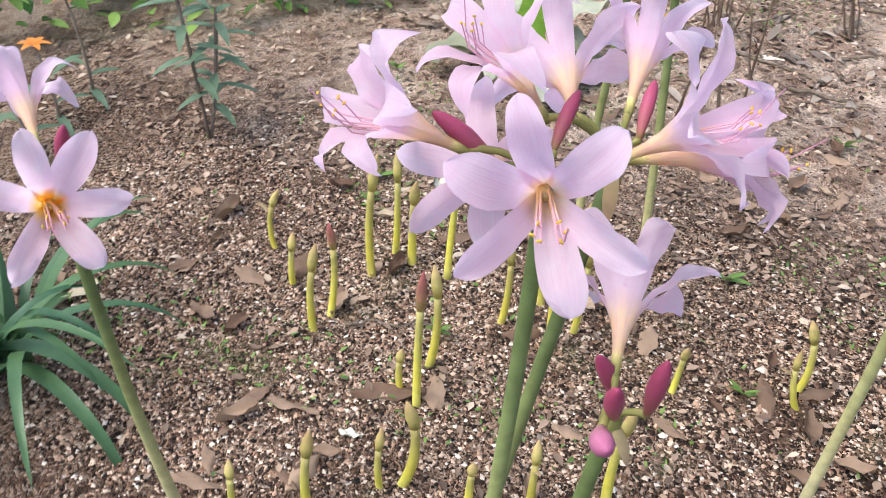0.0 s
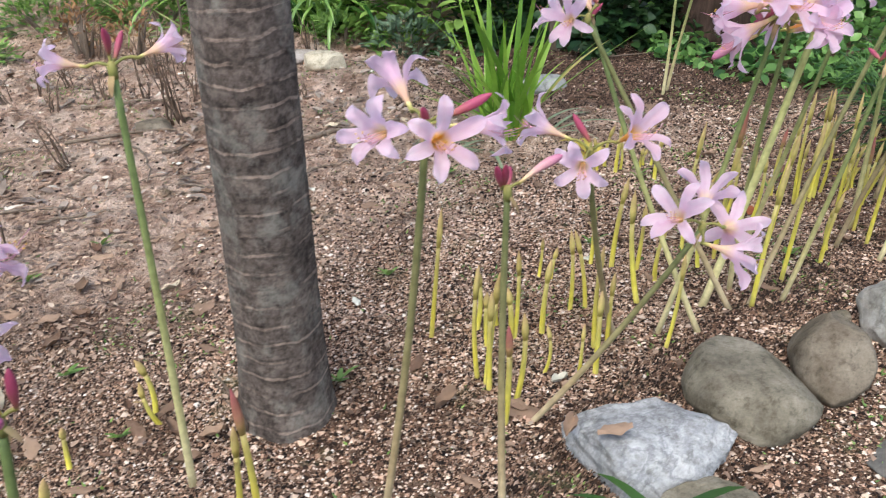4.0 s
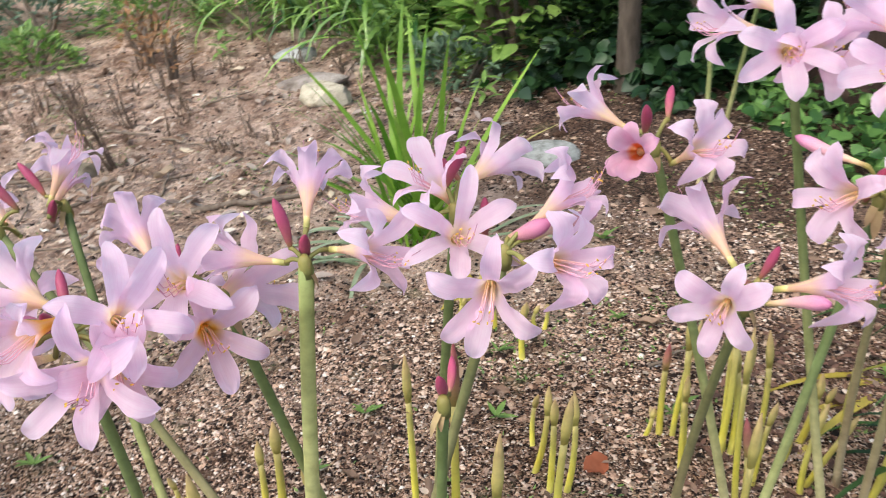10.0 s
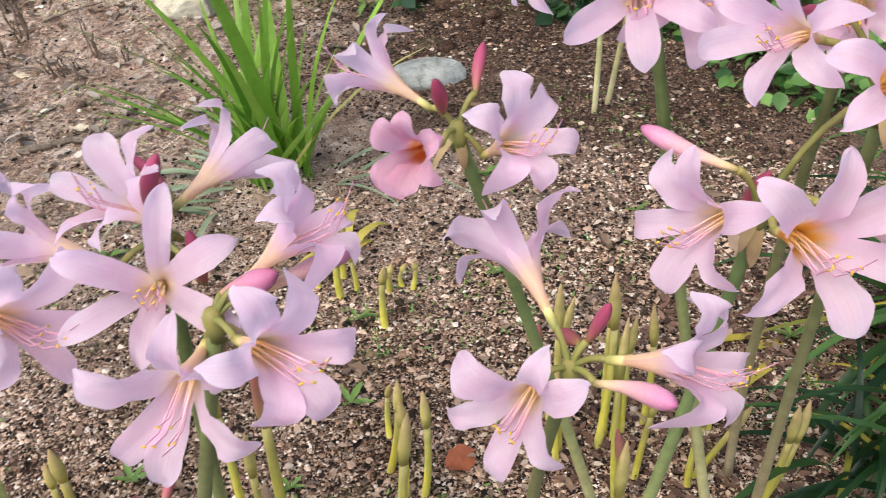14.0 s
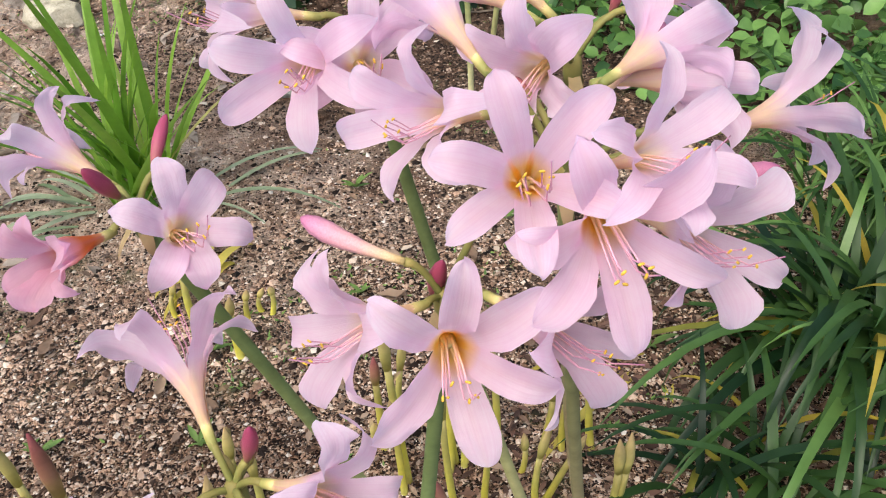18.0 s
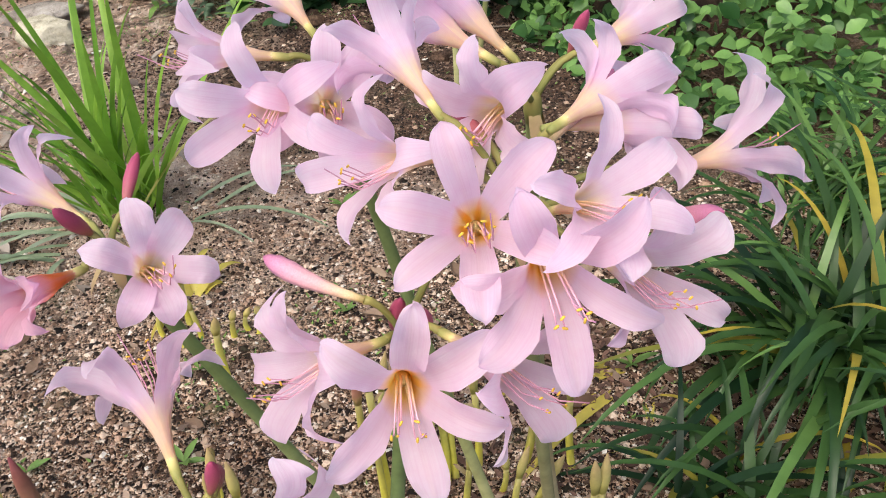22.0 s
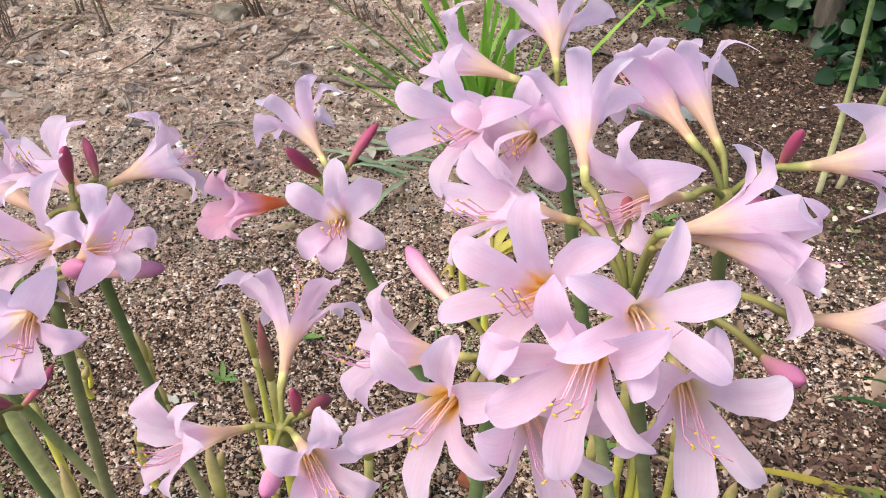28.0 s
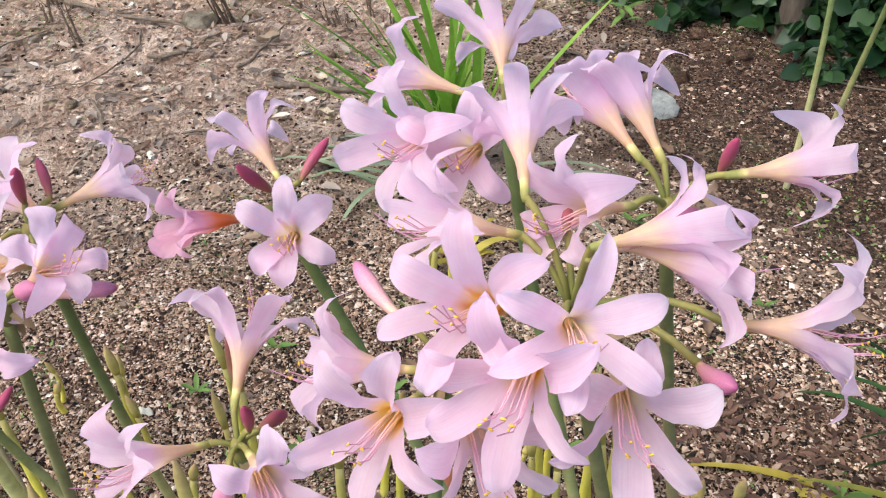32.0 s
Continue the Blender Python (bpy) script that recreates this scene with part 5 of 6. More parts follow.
# far border flowers
for k, (x, y, z, mat, lab) in enumerate(((-0.94, 3.45, 0.40, ORANGE, "orange lily flower above the border leaves"), (-1.0, 3.45, 0.33, PALE_FLOWER, "pale pink flower head above the border leaves"),
                                         (-1.9, 4.4, 0.56, PALE_FLOWER, "pale pink flower head above the border leaves"), (-2.05, 4.1, 0.47, PALE_FLOWER, "pale pink flower head above the border leaves"),
                                         (-1.27, 3.45, 0.37, PALE_FLOWER, "pale pink flower head above the border leaves"), (-0.98, 3.46, 0.37, ORANGE, "orange lily flower above the border leaves"))):
    fl = thing("border_flower", None, Matrix.Translation(on_ground(x, y)), lab, "flower", "border flowers")
    put_part("stalk", tube_mesh("stalk", arc((0.05, 0, 0), (0, 0, z), (0.03, 0, 0), 7), [0.004] * 6 + [0.003], TWIG, 6), fl)
    put_part("flower_head", leafy(14, 100 + k, lambda r, h=z: ((r.gauss(0, 0.015), r.gauss(0, 0.015), h + r.gauss(0, 0.012)), (r.uniform(-1, 1), r.uniform(-1, 1), r.uniform(-0.2, 0.8))), 0.04, 0.022, mat, 0.5), fl)


# ---- young shoots ----
shoot_rng = random.Random(31)


def shoots(rows):
    """Young flower shoots: foot x, y and the way to the tip, in metres."""
    r = shoot_rng
    for x, y, dx, dy, dz in rows:
        root = thing("young_shoot", None, Matrix.Translation(on_ground(x, y)), "yellow-green young lily shoot pushing up from the soil", "shoot", "young lily shoots")
        tip = Vector((dx, dy, dz))
        bow = Vector((r.uniform(-0.009, 0.009), r.uniform(-0.009, 0.009), 0))
        pts = arc((0, 0, -0.01), tip, bow, 12)
        w = r.uniform(0.0044, 0.0060) if dz > 0.1 else r.uniform(0.0036, 0.0048)
        put_part("stalk", tube_mesh("stalk", pts[:9], [w * (1.08 - 0.25 * i / 8) for i in range(9)], SHOOT, 8, 0.8), root)
        put_part("sheath", tube_mesh("sheath", pts[8:], [w * 0.86, w * 1.28, w * 1.05, w * 0.2], RED_SHEATH if r.random() < 0.08 else SHEATH, 8, 0.75), root)
        if r.random() < 0.3:
            put_part("bract", BRACTS[0], root, facing(pts[7], (r.uniform(-1, 1), r.uniform(-1, 1), 1.2), 0.9))


shoots([(-1.282, 0.732, 0.004, 0.007, 0.097), (-1.212, 0.714, 0.002, 0.003, 0.083), (-1.124, 0.711, 0.002, 0.003, 0.145), (-1.109, 0.679, 0.003, 0.006, 0.132), (-1.154, 0.801, 0.003, 0.005, 0.189), (-1.175, 0.855, 0.000, 0.000, 0.168), (-1.141, 0.858, 0.001, 0.001, 0.134), (-0.943, 0.707, 0.001, 0.001, 0.198), (-0.970, 0.706, -0.000, -0.000, 0.068), (-0.869, 0.625, 0.003, 0.004, 0.124), (-0.878, 0.608, 0.000, 0.001, 0.087), (-0.911, 0.540, 0.003, 0.006, 0.108), (-0.957, 0.481, 0.001, 0.002, 0.063), (-0.983, 0.874, 0.001, 0.001, 0.134), (-0.976, 0.942, -0.005, -0.002, 0.200), (-0.916, 0.898, -0.001, -0.000, 0.164), (-0.915, 0.935, 0.002, 0.001, 0.148), (-0.685, 1.078, -0.012, -0.004, 0.106)])
shoots([(-0.665, 1.053, -0.021, -0.006, 0.083), (-0.771, 0.719, -0.001, -0.001, 0.090), (-0.722, 0.782, 0.005, 0.003, 0.141), (-0.810, 0.669, 0.001, 0.001, 0.061), (-0.246, 1.268, 0.022, -0.002, 0.255), (-0.165, 1.297, 0.001, -0.000, 0.126), (-0.169, 1.156, -0.000, 0.000, 0.215), (-0.153, 1.116, 0.002, -0.000, 0.183), (-0.098, 1.270, 0.003, 0.000, 0.176), (-0.047, 1.282, 0.010, -0.002, 0.151), (0.044, 1.363, -0.026, 0.012, 0.157), (-0.136, 1.030, 0.003, -0.001, 0.180), (-0.502, 0.822, 0.012, -0.001, 0.184), (-0.913, 0.894, -0.002, -0.001, 0.204), (-0.775, 0.955, 0.004, 0.001, 0.077), (-0.905, 1.045, -0.003, -0.001, 0.141), (-1.092, 0.878, 0.016, 0.011, 0.267), (-0.985, 0.758, 0.001, 0.001, 0.153)])
shoots([(-0.995, 1.013, 0.012, 0.006, 0.129), (-0.476, 0.825, -0.011, 0.001, 0.232), (-0.105, 1.265, -0.007, 0.001, 0.104), (-0.061, 1.163, 0.004, 0.000, 0.094), (-0.001, 1.156, 0.004, -0.000, 0.099), (0.026, 1.152, -0.000, 0.000, 0.159), (0.014, 1.357, -0.006, 0.002, 0.165), (0.146, 1.375, -0.024, 0.008, 0.230), (-0.157, 1.132, 0.020, 0.003, 0.209), (-0.147, 1.244, -0.002, -0.000, 0.109), (-0.115, 1.086, 0.011, 0.001, 0.167), (-0.124, 1.316, 0.006, 0.001, 0.083), (0.037, 1.227, 0.003, -0.000, 0.198), (0.062, 1.240, 0.003, -0.000, 0.146), (0.341, 1.547, 0.024, -0.005, 0.258), (0.356, 1.356, 0.020, -0.005, 0.301), (0.559, 1.830, 0.011, -0.003, 0.167), (0.599, 1.791, 0.004, -0.001, 0.267)])
shoots([(0.658, 1.826, -0.006, -0.000, 0.199), (0.551, 1.518, 0.019, -0.001, 0.158), (0.683, 1.661, 0.000, -0.000, 0.218), (0.803, 1.875, 0.003, -0.001, 0.168), (0.820, 1.761, 0.032, -0.015, 0.208), (0.207, 2.040, 0.018, -0.002, 0.114), (0.239, 2.015, -0.004, 0.000, 0.084), (0.313, 1.947, 0.015, -0.002, 0.118), (0.161, 1.226, 0.013, -0.002, 0.187), (0.576, 1.837, 0.033, -0.002, 0.211), (0.648, 1.829, 0.006, -0.001, 0.260), (0.689, 1.864, 0.003, -0.000, 0.196), (0.587, 1.570, 0.003, -0.000, 0.104), (0.470, 1.602, 0.030, 0.001, 0.253), (0.445, 1.449, 0.028, 0.001, 0.328), (0.679, 1.591, 0.021, -0.003, 0.289), (0.744, 1.877, 0.019, -0.003, 0.128), (0.756, 1.798, 0.050, -0.009, 0.142)])
shoots([(0.818, 1.738, 0.024, -0.006, 0.212), (0.348, 1.568, 0.027, 0.003, 0.323), (0.121, 1.509, 0.021, 0.007, 0.194), (0.171, 1.505, 0.007, 0.002, 0.143), (0.198, 1.458, 0.014, 0.004, 0.120), (0.284, 1.583, 0.018, 0.003, 0.281), (-0.032, 1.473, 0.007, 0.003, 0.086), (-0.007, 1.471, 0.012, 0.006, 0.064), (0.392, 1.757, 0.012, 0.004, 0.098), (0.440, 1.679, 0.013, 0.004, 0.165), (0.460, 1.690, 0.015, 0.005, 0.174), (0.599, 1.775, 0.004, 0.001, 0.165), (0.667, 1.840, 0.010, 0.001, 0.193), (0.692, 1.772, 0.021, 0.001, 0.149), (0.753, 1.781, 0.018, -0.001, 0.160), (0.224, 1.993, 0.013, 0.008, 0.134), (0.309, 2.043, 0.006, 0.003, 0.043), (0.407, 1.712, 0.024, 0.015, 0.148)])
shoots([(0.642, 1.812, 0.013, 0.002, 0.271), (0.676, 1.737, 0.003, 0.000, 0.284), (0.322, 2.032, 0.009, 0.004, 0.053), (0.183, 2.008, 0.011, 0.010, 0.060), (0.539, 1.823, 0.013, 0.007, 0.047), (0.722, 1.827, 0.010, 0.003, 0.073), (0.769, 1.866, 0.012, 0.002, 0.112), (0.291, 2.022, 0.008, 0.006, 0.052), (0.081, 1.525, 0.004, 0.016, 0.123), (0.167, 2.019, 0.005, 0.005, 0.081), (0.298, 1.505, 0.004, 0.013, 0.101)])


# ---- lilies ----
lily((-0.671, 0.518), (-0.653, 0.532, 0.523), [("f", 1.4, -1.8, 1.4, 4.7, -5.0, 3.0), ("f", -2.7, -2.7, 1.4, -2.6, -5.7, 3.8), ("f", -1.5, -1.0, 0.4, -6.2, 3.7, -4.6), ("b", -1.9, -1.4, 0.5, -1.9, -2.5, 2.8), ("b", -0.4, 0.7, 1.3, -1.1, 2.6, 1.9)], STEM)
lily((-0.671, 0.483), (-0.659, 0.591, 0.509), [("f", -1.8, -3.8, 3.1, -1.6, -3.7, 6.0), ("f", -2.1, -1.3, 2.3, -5.7, 4.6, 0.9), ("f", -1.4, 2.3, 1.5, -3.4, 5.4, 3.7), ("f", 1.8, -2.2, 2.0, 5.3, 1.6, 4.9), ("f", 1.7, -1.4, 1.6, 6.2, 4.5, 2.3), ("b", 0.4, 1.1, 1.2, -1.3, 2.3, 2.2)], STEM)
lily((-0.652, 0.483), (-0.579, 0.515, 0.440), [("f", -0.9, 0.8, 1.7, -4.2, 5.7, 2.0), ("b", -0.8, 1.6, -0.9, -0.6, -1.7, 3.8), ("b", 1.3, 0.7, 0.8, 0.5, -0.4, 4.1), ("b", 0.9, -1.2, 1.6, 0.9, -1.8, 3.7), ("p", 1.1, -2.4, 2.0, 1.7, -1.9, 1.5)], STEM, "lily with crimson buds and one open flower")
lily((-0.586, 0.914), (-0.579, 0.897, 0.608), [("f", -2.5, -0.6, 0.3, -4.9, -1.3, 1.3), ("b", -0.3, 2.0, 0.2, 0.7, 2.0, 2.8), ("b", -0.2, 0.3, 1.3, 0.7, -2.3, 3.4), ("f", 2.6, 0.8, 0.8, 3.9, 4.3, 1.0)], STEM, "tall pink lily beside the tree trunk")
lily((-0.319, 0.819), (-0.245, 0.787, 0.576), [("f", -3.0, -0.8, -0.5, -2.6, -6.4, 2.8), ("f", -1.4, 2.7, 0.7, -2.5, 6.1, 3.4), ("g", 0.5, -0.0, -1.8, 1.7, -6.9, 3.0), ("f", 2.0, -0.6, 0.2, 7.1, -0.6, 0.0), ("b", 2.2, 0.0, 1.0, 4.2, -0.1, 2.2), ("b", -0.0, 1.7, -1.0, -0.3, -2.7, 3.2)], STEM_BROWN)
lily((-0.153, 0.841), (-0.155, 0.873, 0.465), [("b", -0.5, 1.9, -0.5, -0.8, -2.1, 3.6), ("b", 0.2, 1.9, -0.6, 0.5, 3.0, 1.6), ("b", -0.3, 1.9, -0.5, 0.1, -1.9, 3.7), ("o", 1.4, 0.6, 0.7, 5.0, 1.7, 2.6)], STEM_BROWN, "lily with a cluster of crimson buds on a slim stalk")
lily((0.085, 1.278), (-0.028, 1.057, 0.436), [("f", -2.5, 0.6, 1.6, -6.4, 3.0, 2.2), ("f", -1.3, -2.9, -0.1, -1.8, -7.2, 1.5), ("g", 3.3, -0.5, 1.5, 3.3, -5.3, 4.4), ("b", 0.1, 0.5, 1.1, -2.4, 1.3, 3.7)], STEM_BROWN)
lily((-0.104, 1.040), (0.112, 0.987, 0.358), [("f", -3.1, -1.6, 1.2, -3.2, -5.2, 4.6), ("f", 0.5, 2.4, 0.4, 2.8, 6.4, 2.4), ("f", 2.6, -0.3, -0.1, 4.0, 5.6, -2.9), ("f", -0.0, -1.2, -1.9, 7.1, -1.6, -1.8)], STEM_BROWN, "pink lily on a brown stalk leaning low towards the stones")
lily((0.321, 1.346), (0.013, 1.361, 0.541), [("f", -1.9, 2.2, -0.8, -2.4, -6.8, 1.7), ("f", -0.7, 2.4, -2.0, -6.5, 1.6, 3.4), ("b", 1.8, 1.5, 1.6, -2.9, -0.3, 3.6)], STEM_BROWN, "pink lily on a pale stalk leaning far over")
lily((0.240, 1.265), (0.030, 1.428, 0.534), [("f", 0.3, -1.9, 1.2, 1.8, 4.2, 6.1), ("f", 0.0, -2.1, 0.0, -1.3, 6.1, 3.5), ("b", -1.7, -0.4, 1.1, -2.3, 0.1, 3.5), ("b", -1.1, -1.1, -1.4, 2.5, -1.0, 3.3)], STEM, "pink lily on a pale stalk leaning far over")
lily((0.154, 1.273), (0.257, 1.212, 0.571), [("f", -3.5, -0.8, 1.1, 0.0, -5.6, 5.3), ("g", 0.7, 0.3, 1.9, 0.1, -7.4, 2.1), ("f", 2.6, 0.4, -0.6, 3.7, -6.6, 1.7), ("f", -1.0, 0.5, 1.9, -8.2, 2.4, -1.0), ("f", 2.6, 1.6, 0.6, 5.6, -3.0, 4.1), ("f", 2.4, 1.3, -2.2, 5.1, -4.7, 2.9), ("f", -1.1, -1.6, 0.6, -7.7, 0.1, -3.8), ("b", -0.4, 0.8, 1.1, -1.8, 2.0, 2.5), ("b", -1.8, 0.6, -0.5, 1.7, -1.9, 3.3), ("p", -1.8, 0.6, -0.5, -1.8, -1.0, 1.9), ("o", -2.6, 0.2, -2.4, -6.3, -0.7, -3.1)], STEM)
lily((0.334, 1.419), (0.318, 1.303, 0.554), [("g", -1.9, -1.1, -2.0, 5.6, -4.5, 2.7), ("f", -3.1, -2.6, 3.9, -5.7, 4.2, 1.9), ("f", -1.8, -0.9, 1.2, 2.6, -5.3, 5.0), ("f", -2.0, -0.8, -0.8, 1.2, 8.4, -1.3), ("b", -1.7, 0.8, -0.6, -3.3, 2.3, -1.1), ("b", -3.5, -0.7, 0.4, -0.7, 2.0, 3.1)], STEM)
lily((0.261, 1.364), (0.378, 1.332, 0.576), [("f", -0.9, 2.3, 1.6, -2.2, 5.7, 4.0), ("f", 1.0, 2.0, 0.2, 7.1, -1.0, 1.4), ("f", -2.0, 0.3, -0.4, -6.9, -1.9, 1.1), ("b", -1.1, 0.1, 1.2, -0.4, -0.2, 4.2), ("b", -0.9, 1.5, -1.0, 1.5, -1.6, 3.6)], STEM_YELLOW, "pink lily on a thick pale yellow-green stalk", 1.45)
lily((0.349, 1.363), (0.521, 1.375, 0.579), [("f", 1.1, 1.5, 1.3, 4.9, 2.1, 4.4), ("o", 1.4, 1.7, 0.4, 4.1, 3.6, 0.8), ("f", 2.0, -1.2, 0.3, 5.9, -3.4, 3.2), ("f", -1.1, 0.4, -1.9, 1.9, -7.1, 1.3), ("p", -0.1, 1.3, 0.6, 3.2, 0.4, 1.6)], STEM_BROWN)
lily((0.353, 1.484), (0.464, 1.421, 0.583), [("f", -0.7, 2.3, 0.4, 2.9, 6.4, 1.9), ("f", -0.6, 2.0, -1.3, -1.7, -3.2, 6.3), ("f", -0.2, -0.8, -2.6, 3.5, -4.6, 4.8), ("b", 2.6, -0.8, -1.8, 0.6, -0.6, 4.1), ("b", -0.8, 0.6, 1.7, 2.0, -0.1, 3.7), ("b", -0.2, 2.1, 1.5, -2.7, 0.9, 1.8), ("f", -1.9, -1.5, -0.8, -6.6, -1.8, 2.9)], STEM)
lily((0.681, 1.677), (0.596, 1.537, 0.597), [("f", 1.5, -0.0, -1.5, 4.5, -3.8, 4.7), ("f", -2.2, 1.8, 0.3, -6.1, 1.3, 2.9), ("w", -0.3, -2.0, 0.4, -0.2, -6.4, 2.8), ("b", -0.9, 0.2, 1.0, 0.6, -2.3, 3.4), ("b", 0.8, 1.4, 1.8, -0.2, 2.9, 1.8)], STEM, "pink lily with a withered coral flower")
lily((0.607, 1.585), (0.685, 1.426, 0.532), [("f", -1.0, 0.9, 2.1, -4.1, 5.0, 3.2), ("f", 1.9, -0.3, 1.5, 6.4, -1.8, 2.9), ("o", 1.5, -1.5, 1.0, 3.9, -2.8, 2.5), ("f", -1.0, -1.2, 0.7, -0.3, -6.4, 3.3), ("b", 0.7, 0.6, 1.6, 1.1, -0.4, 3.1), ("b", 0.3, 1.3, 0.6, -1.9, 2.9, -2.4)], STEM_BROWN)
lily((0.663, 1.510), (0.766, 1.516, 0.578), [("g", 0.7, -2.6, 0.8, 2.5, -6.2, 3.9), ("f", -0.5, -1.3, 0.9, -3.7, -5.4, 2.4), ("f", 2.4, -1.3, 1.9, 6.1, -3.7, 0.7), ("g", 3.9, 0.9, 6.2, 1.4, -5.5, 5.2), ("o", -1.4, -0.7, 2.9, -4.9, 0.5, 1.7), ("b", -0.9, 1.3, -1.2, 1.1, -1.4, 3.8), ("b", 1.0, 0.2, -0.1, -1.3, 3.6, -1.7)], STEM)
lily((0.796, 1.809), (0.809, 1.654, 0.630), [("f", -1.9, -0.2, 2.6, -6.2, 1.7, 2.9), ("f", -1.0, 0.8, 2.2, -5.4, 2.3, 4.1), ("b", 1.8, 1.9, 1.9, 1.1, -0.7, 3.1), ("f", 2.6, 1.5, 2.5, 4.1, 5.8, -0.4), ("f", -0.3, -3.1, 1.7, -1.3, -7.0, 3.0)], STEM_BROWN, "tall pink lily crowded with open flowers")
lily((0.815, 1.715), (0.818, 1.558, 0.623), [("g", 1.2, -3.1, 1.8, 2.5, -6.9, 2.0), ("f", 1.9, -3.2, 3.0, 3.8, -3.2, 3.7), ("f", 3.0, -0.8, -1.0, 5.1, -4.9, 2.4), ("o", 1.4, -0.6, 4.7, 2.5, 4.5, 1.3), ("f", 1.3, 0.7, 4.7, 5.7, 4.4, -1.5), ("f", 6.4, 3.4, 0.8, 6.0, 2.9, 0.7), ("p", 6.8, 0.3, 0.8, 2.4, -1.1, 1.0), ("f", -3.6, 0.7, 5.1, -4.5, 4.7, 2.5), ("f", -3.4, 0.1, 3.2, -3.1, -5.6, 3.3), ("b", -1.8, 1.7, 3.3, -2.6, 3.2, -0.6), ("f", 1.8, -0.9, 5.7, 3.1, 6.0, -0.4)], STEM_BROWN, "tall pink lily crowded with open flowers")
lily((0.790, 1.700), (0.689, 1.654, 0.647), [("f", -1.7, -1.1, 1.3, -6.0, -3.3, 2.1), ("f", -0.4, -4.2, 0.5, 1.0, -6.7, 3.2), ("f", -0.5, 0.5, 1.9, -4.9, 5.0, 2.0), ("f", 0.7, -2.6, -1.0, 2.9, -5.8, 4.0)], STEM, "tall pink lily crowded with open flowers")
lily((0.419, 1.380), (0.487, 1.316, 0.479), [("b", -0.8, 1.6, -0.9, 0.8, -1.9, 3.7), ("b", -0.4, 1.8, -0.7, -0.9, 3.1, 1.2)], STEM, "short lily with two crimson buds")
lily((-0.962, 0.435), (-0.925, 0.388, 0.431), [("g", 2.0, -1.2, 0.3, 6.5, -1.5, 3.8), ("f", -1.6, -0.1, 2.1, -6.8, 1.4, 2.8), ("b", -0.4, 0.5, 0.9, 1.8, 0.4, 3.8), ("b", -0.7, -0.9, 0.8, -4.1, 0.8, -0.3)], STEM)
lily((-0.998, 1.012), (-0.980, 1.021, 0.496), [("f", -2.0, 2.0, 2.0, -5.0, 3.0, 5.0), ("f", 2.0, 0.0, 2.0, 6.0, -2.0, 4.0), ("f", 0.0, -3.0, 1.0, 0.0, -7.0, 3.0), ("b", 0.0, 0.0, 2.0, 0.0, 1.0, 4.0)], STEM, "tall pink lily at the edge of the bed")
lily((0.494, 2.607), (0.499, 2.607, 0.495), [("b", 0.0, 0.0, 1.0, 0.0, 0.0, 4.5)], STEM)
lily((0.512, 2.640), (0.597, 2.640, 0.465), [("b", 0.0, 0.0, 1.0, 1.0, 0.0, 4.5)], STEM)
lily((-0.910, 1.053), (-0.951, 1.038, 0.493), [("f", 2.0, 2.0, 2.0, 5.0, 3.0, 5.0), ("f", -2.0, 0.0, 2.0, -6.0, -2.0, 4.0), ("b", 0.0, 0.0, 2.0, 0.0, 1.0, 4.0)], STEM)


# ---- litter ----
def dry_leaf_mesh(seed, length, width, mat):
    r = random.Random(seed)
    rows, cols = 8, 5
    verts, uvs = [], []
    curl, twist = r.uniform(-0.35, 0.5), r.uniform(-0.5, 0.5)
    for i in range(rows):
        s = i / (rows - 1)
        w = width * (math.sin(math.pi * (0.04 + 0.94 * s)) ** 0.75) * (1 + 0.08 * math.sin(19 * s))
        for j in range(cols):
            v = 2 * j / (cols - 1) - 1
            z = curl * width * v * v + 0.25 * length * (s - 0.5) ** 2 * curl + twist * v * w * (s - 0.5) + 0.003 * math.sin(11 * s + 3 * v + seed)
            verts.append((length * (s - 0.5), v * w * 0.5 * (1 - 0.2 * abs(curl)), z + 0.004))
            uvs.append((j / (cols - 1), s))
    return mesh_of("fallen_leaf", verts, grid_faces(rows, cols), mat, uvs)


LITTER = [dry_leaf_mesh(k, 0.045 + 0.006 * (k % 5), 0.020 + 0.003 * (k % 4), DRY_LEAF) for k in range(9)]
lr = random.Random(77)


def drop_leaf(x, y, me, s, label="brown dry fallen leaf on the soil"):
    m = Matrix.Translation(on_ground(x, y, 0.003)) @ Matrix.Rotation(lr.uniform(0, 6.3), 4, "Z") @ Matrix.Rotation(lr.gauss(0, 0.18), 4, "X") @ Matrix.Diagonal((s, s, s, 1))
    return thing("fallen_leaf", me, m, label, "leaf", "fallen leaves")


def scrap(r):
    while True:
        x, y = r.uniform(-2.2, 1.1), r.uniform(0.4, 3.5)
        if (y - 0.62 * x > 1.75 and x < -0.25) or r.random() < 0.16:
            return (x, y, float(ground_height(x, y)) + 0.003 + 0.004 * r.random()), (r.uniform(-1, 1), r.uniform(-1, 1), r.uniform(-0.25, 0.25))


def mud_scrap(r):
    while True:
        x, y = r.uniform(-1.9, 0.0), r.uniform(1.3, 3.0)
        if y - 0.62 * x > 2.05 + 0.5 * r.random():
            return (x, y, float(ground_height(x, y)) + 0.004 + 0.006 * r.random()), (r.uniform(-1, 1), r.uniform(-1, 1), r.uniform(-0.35, 0.35))


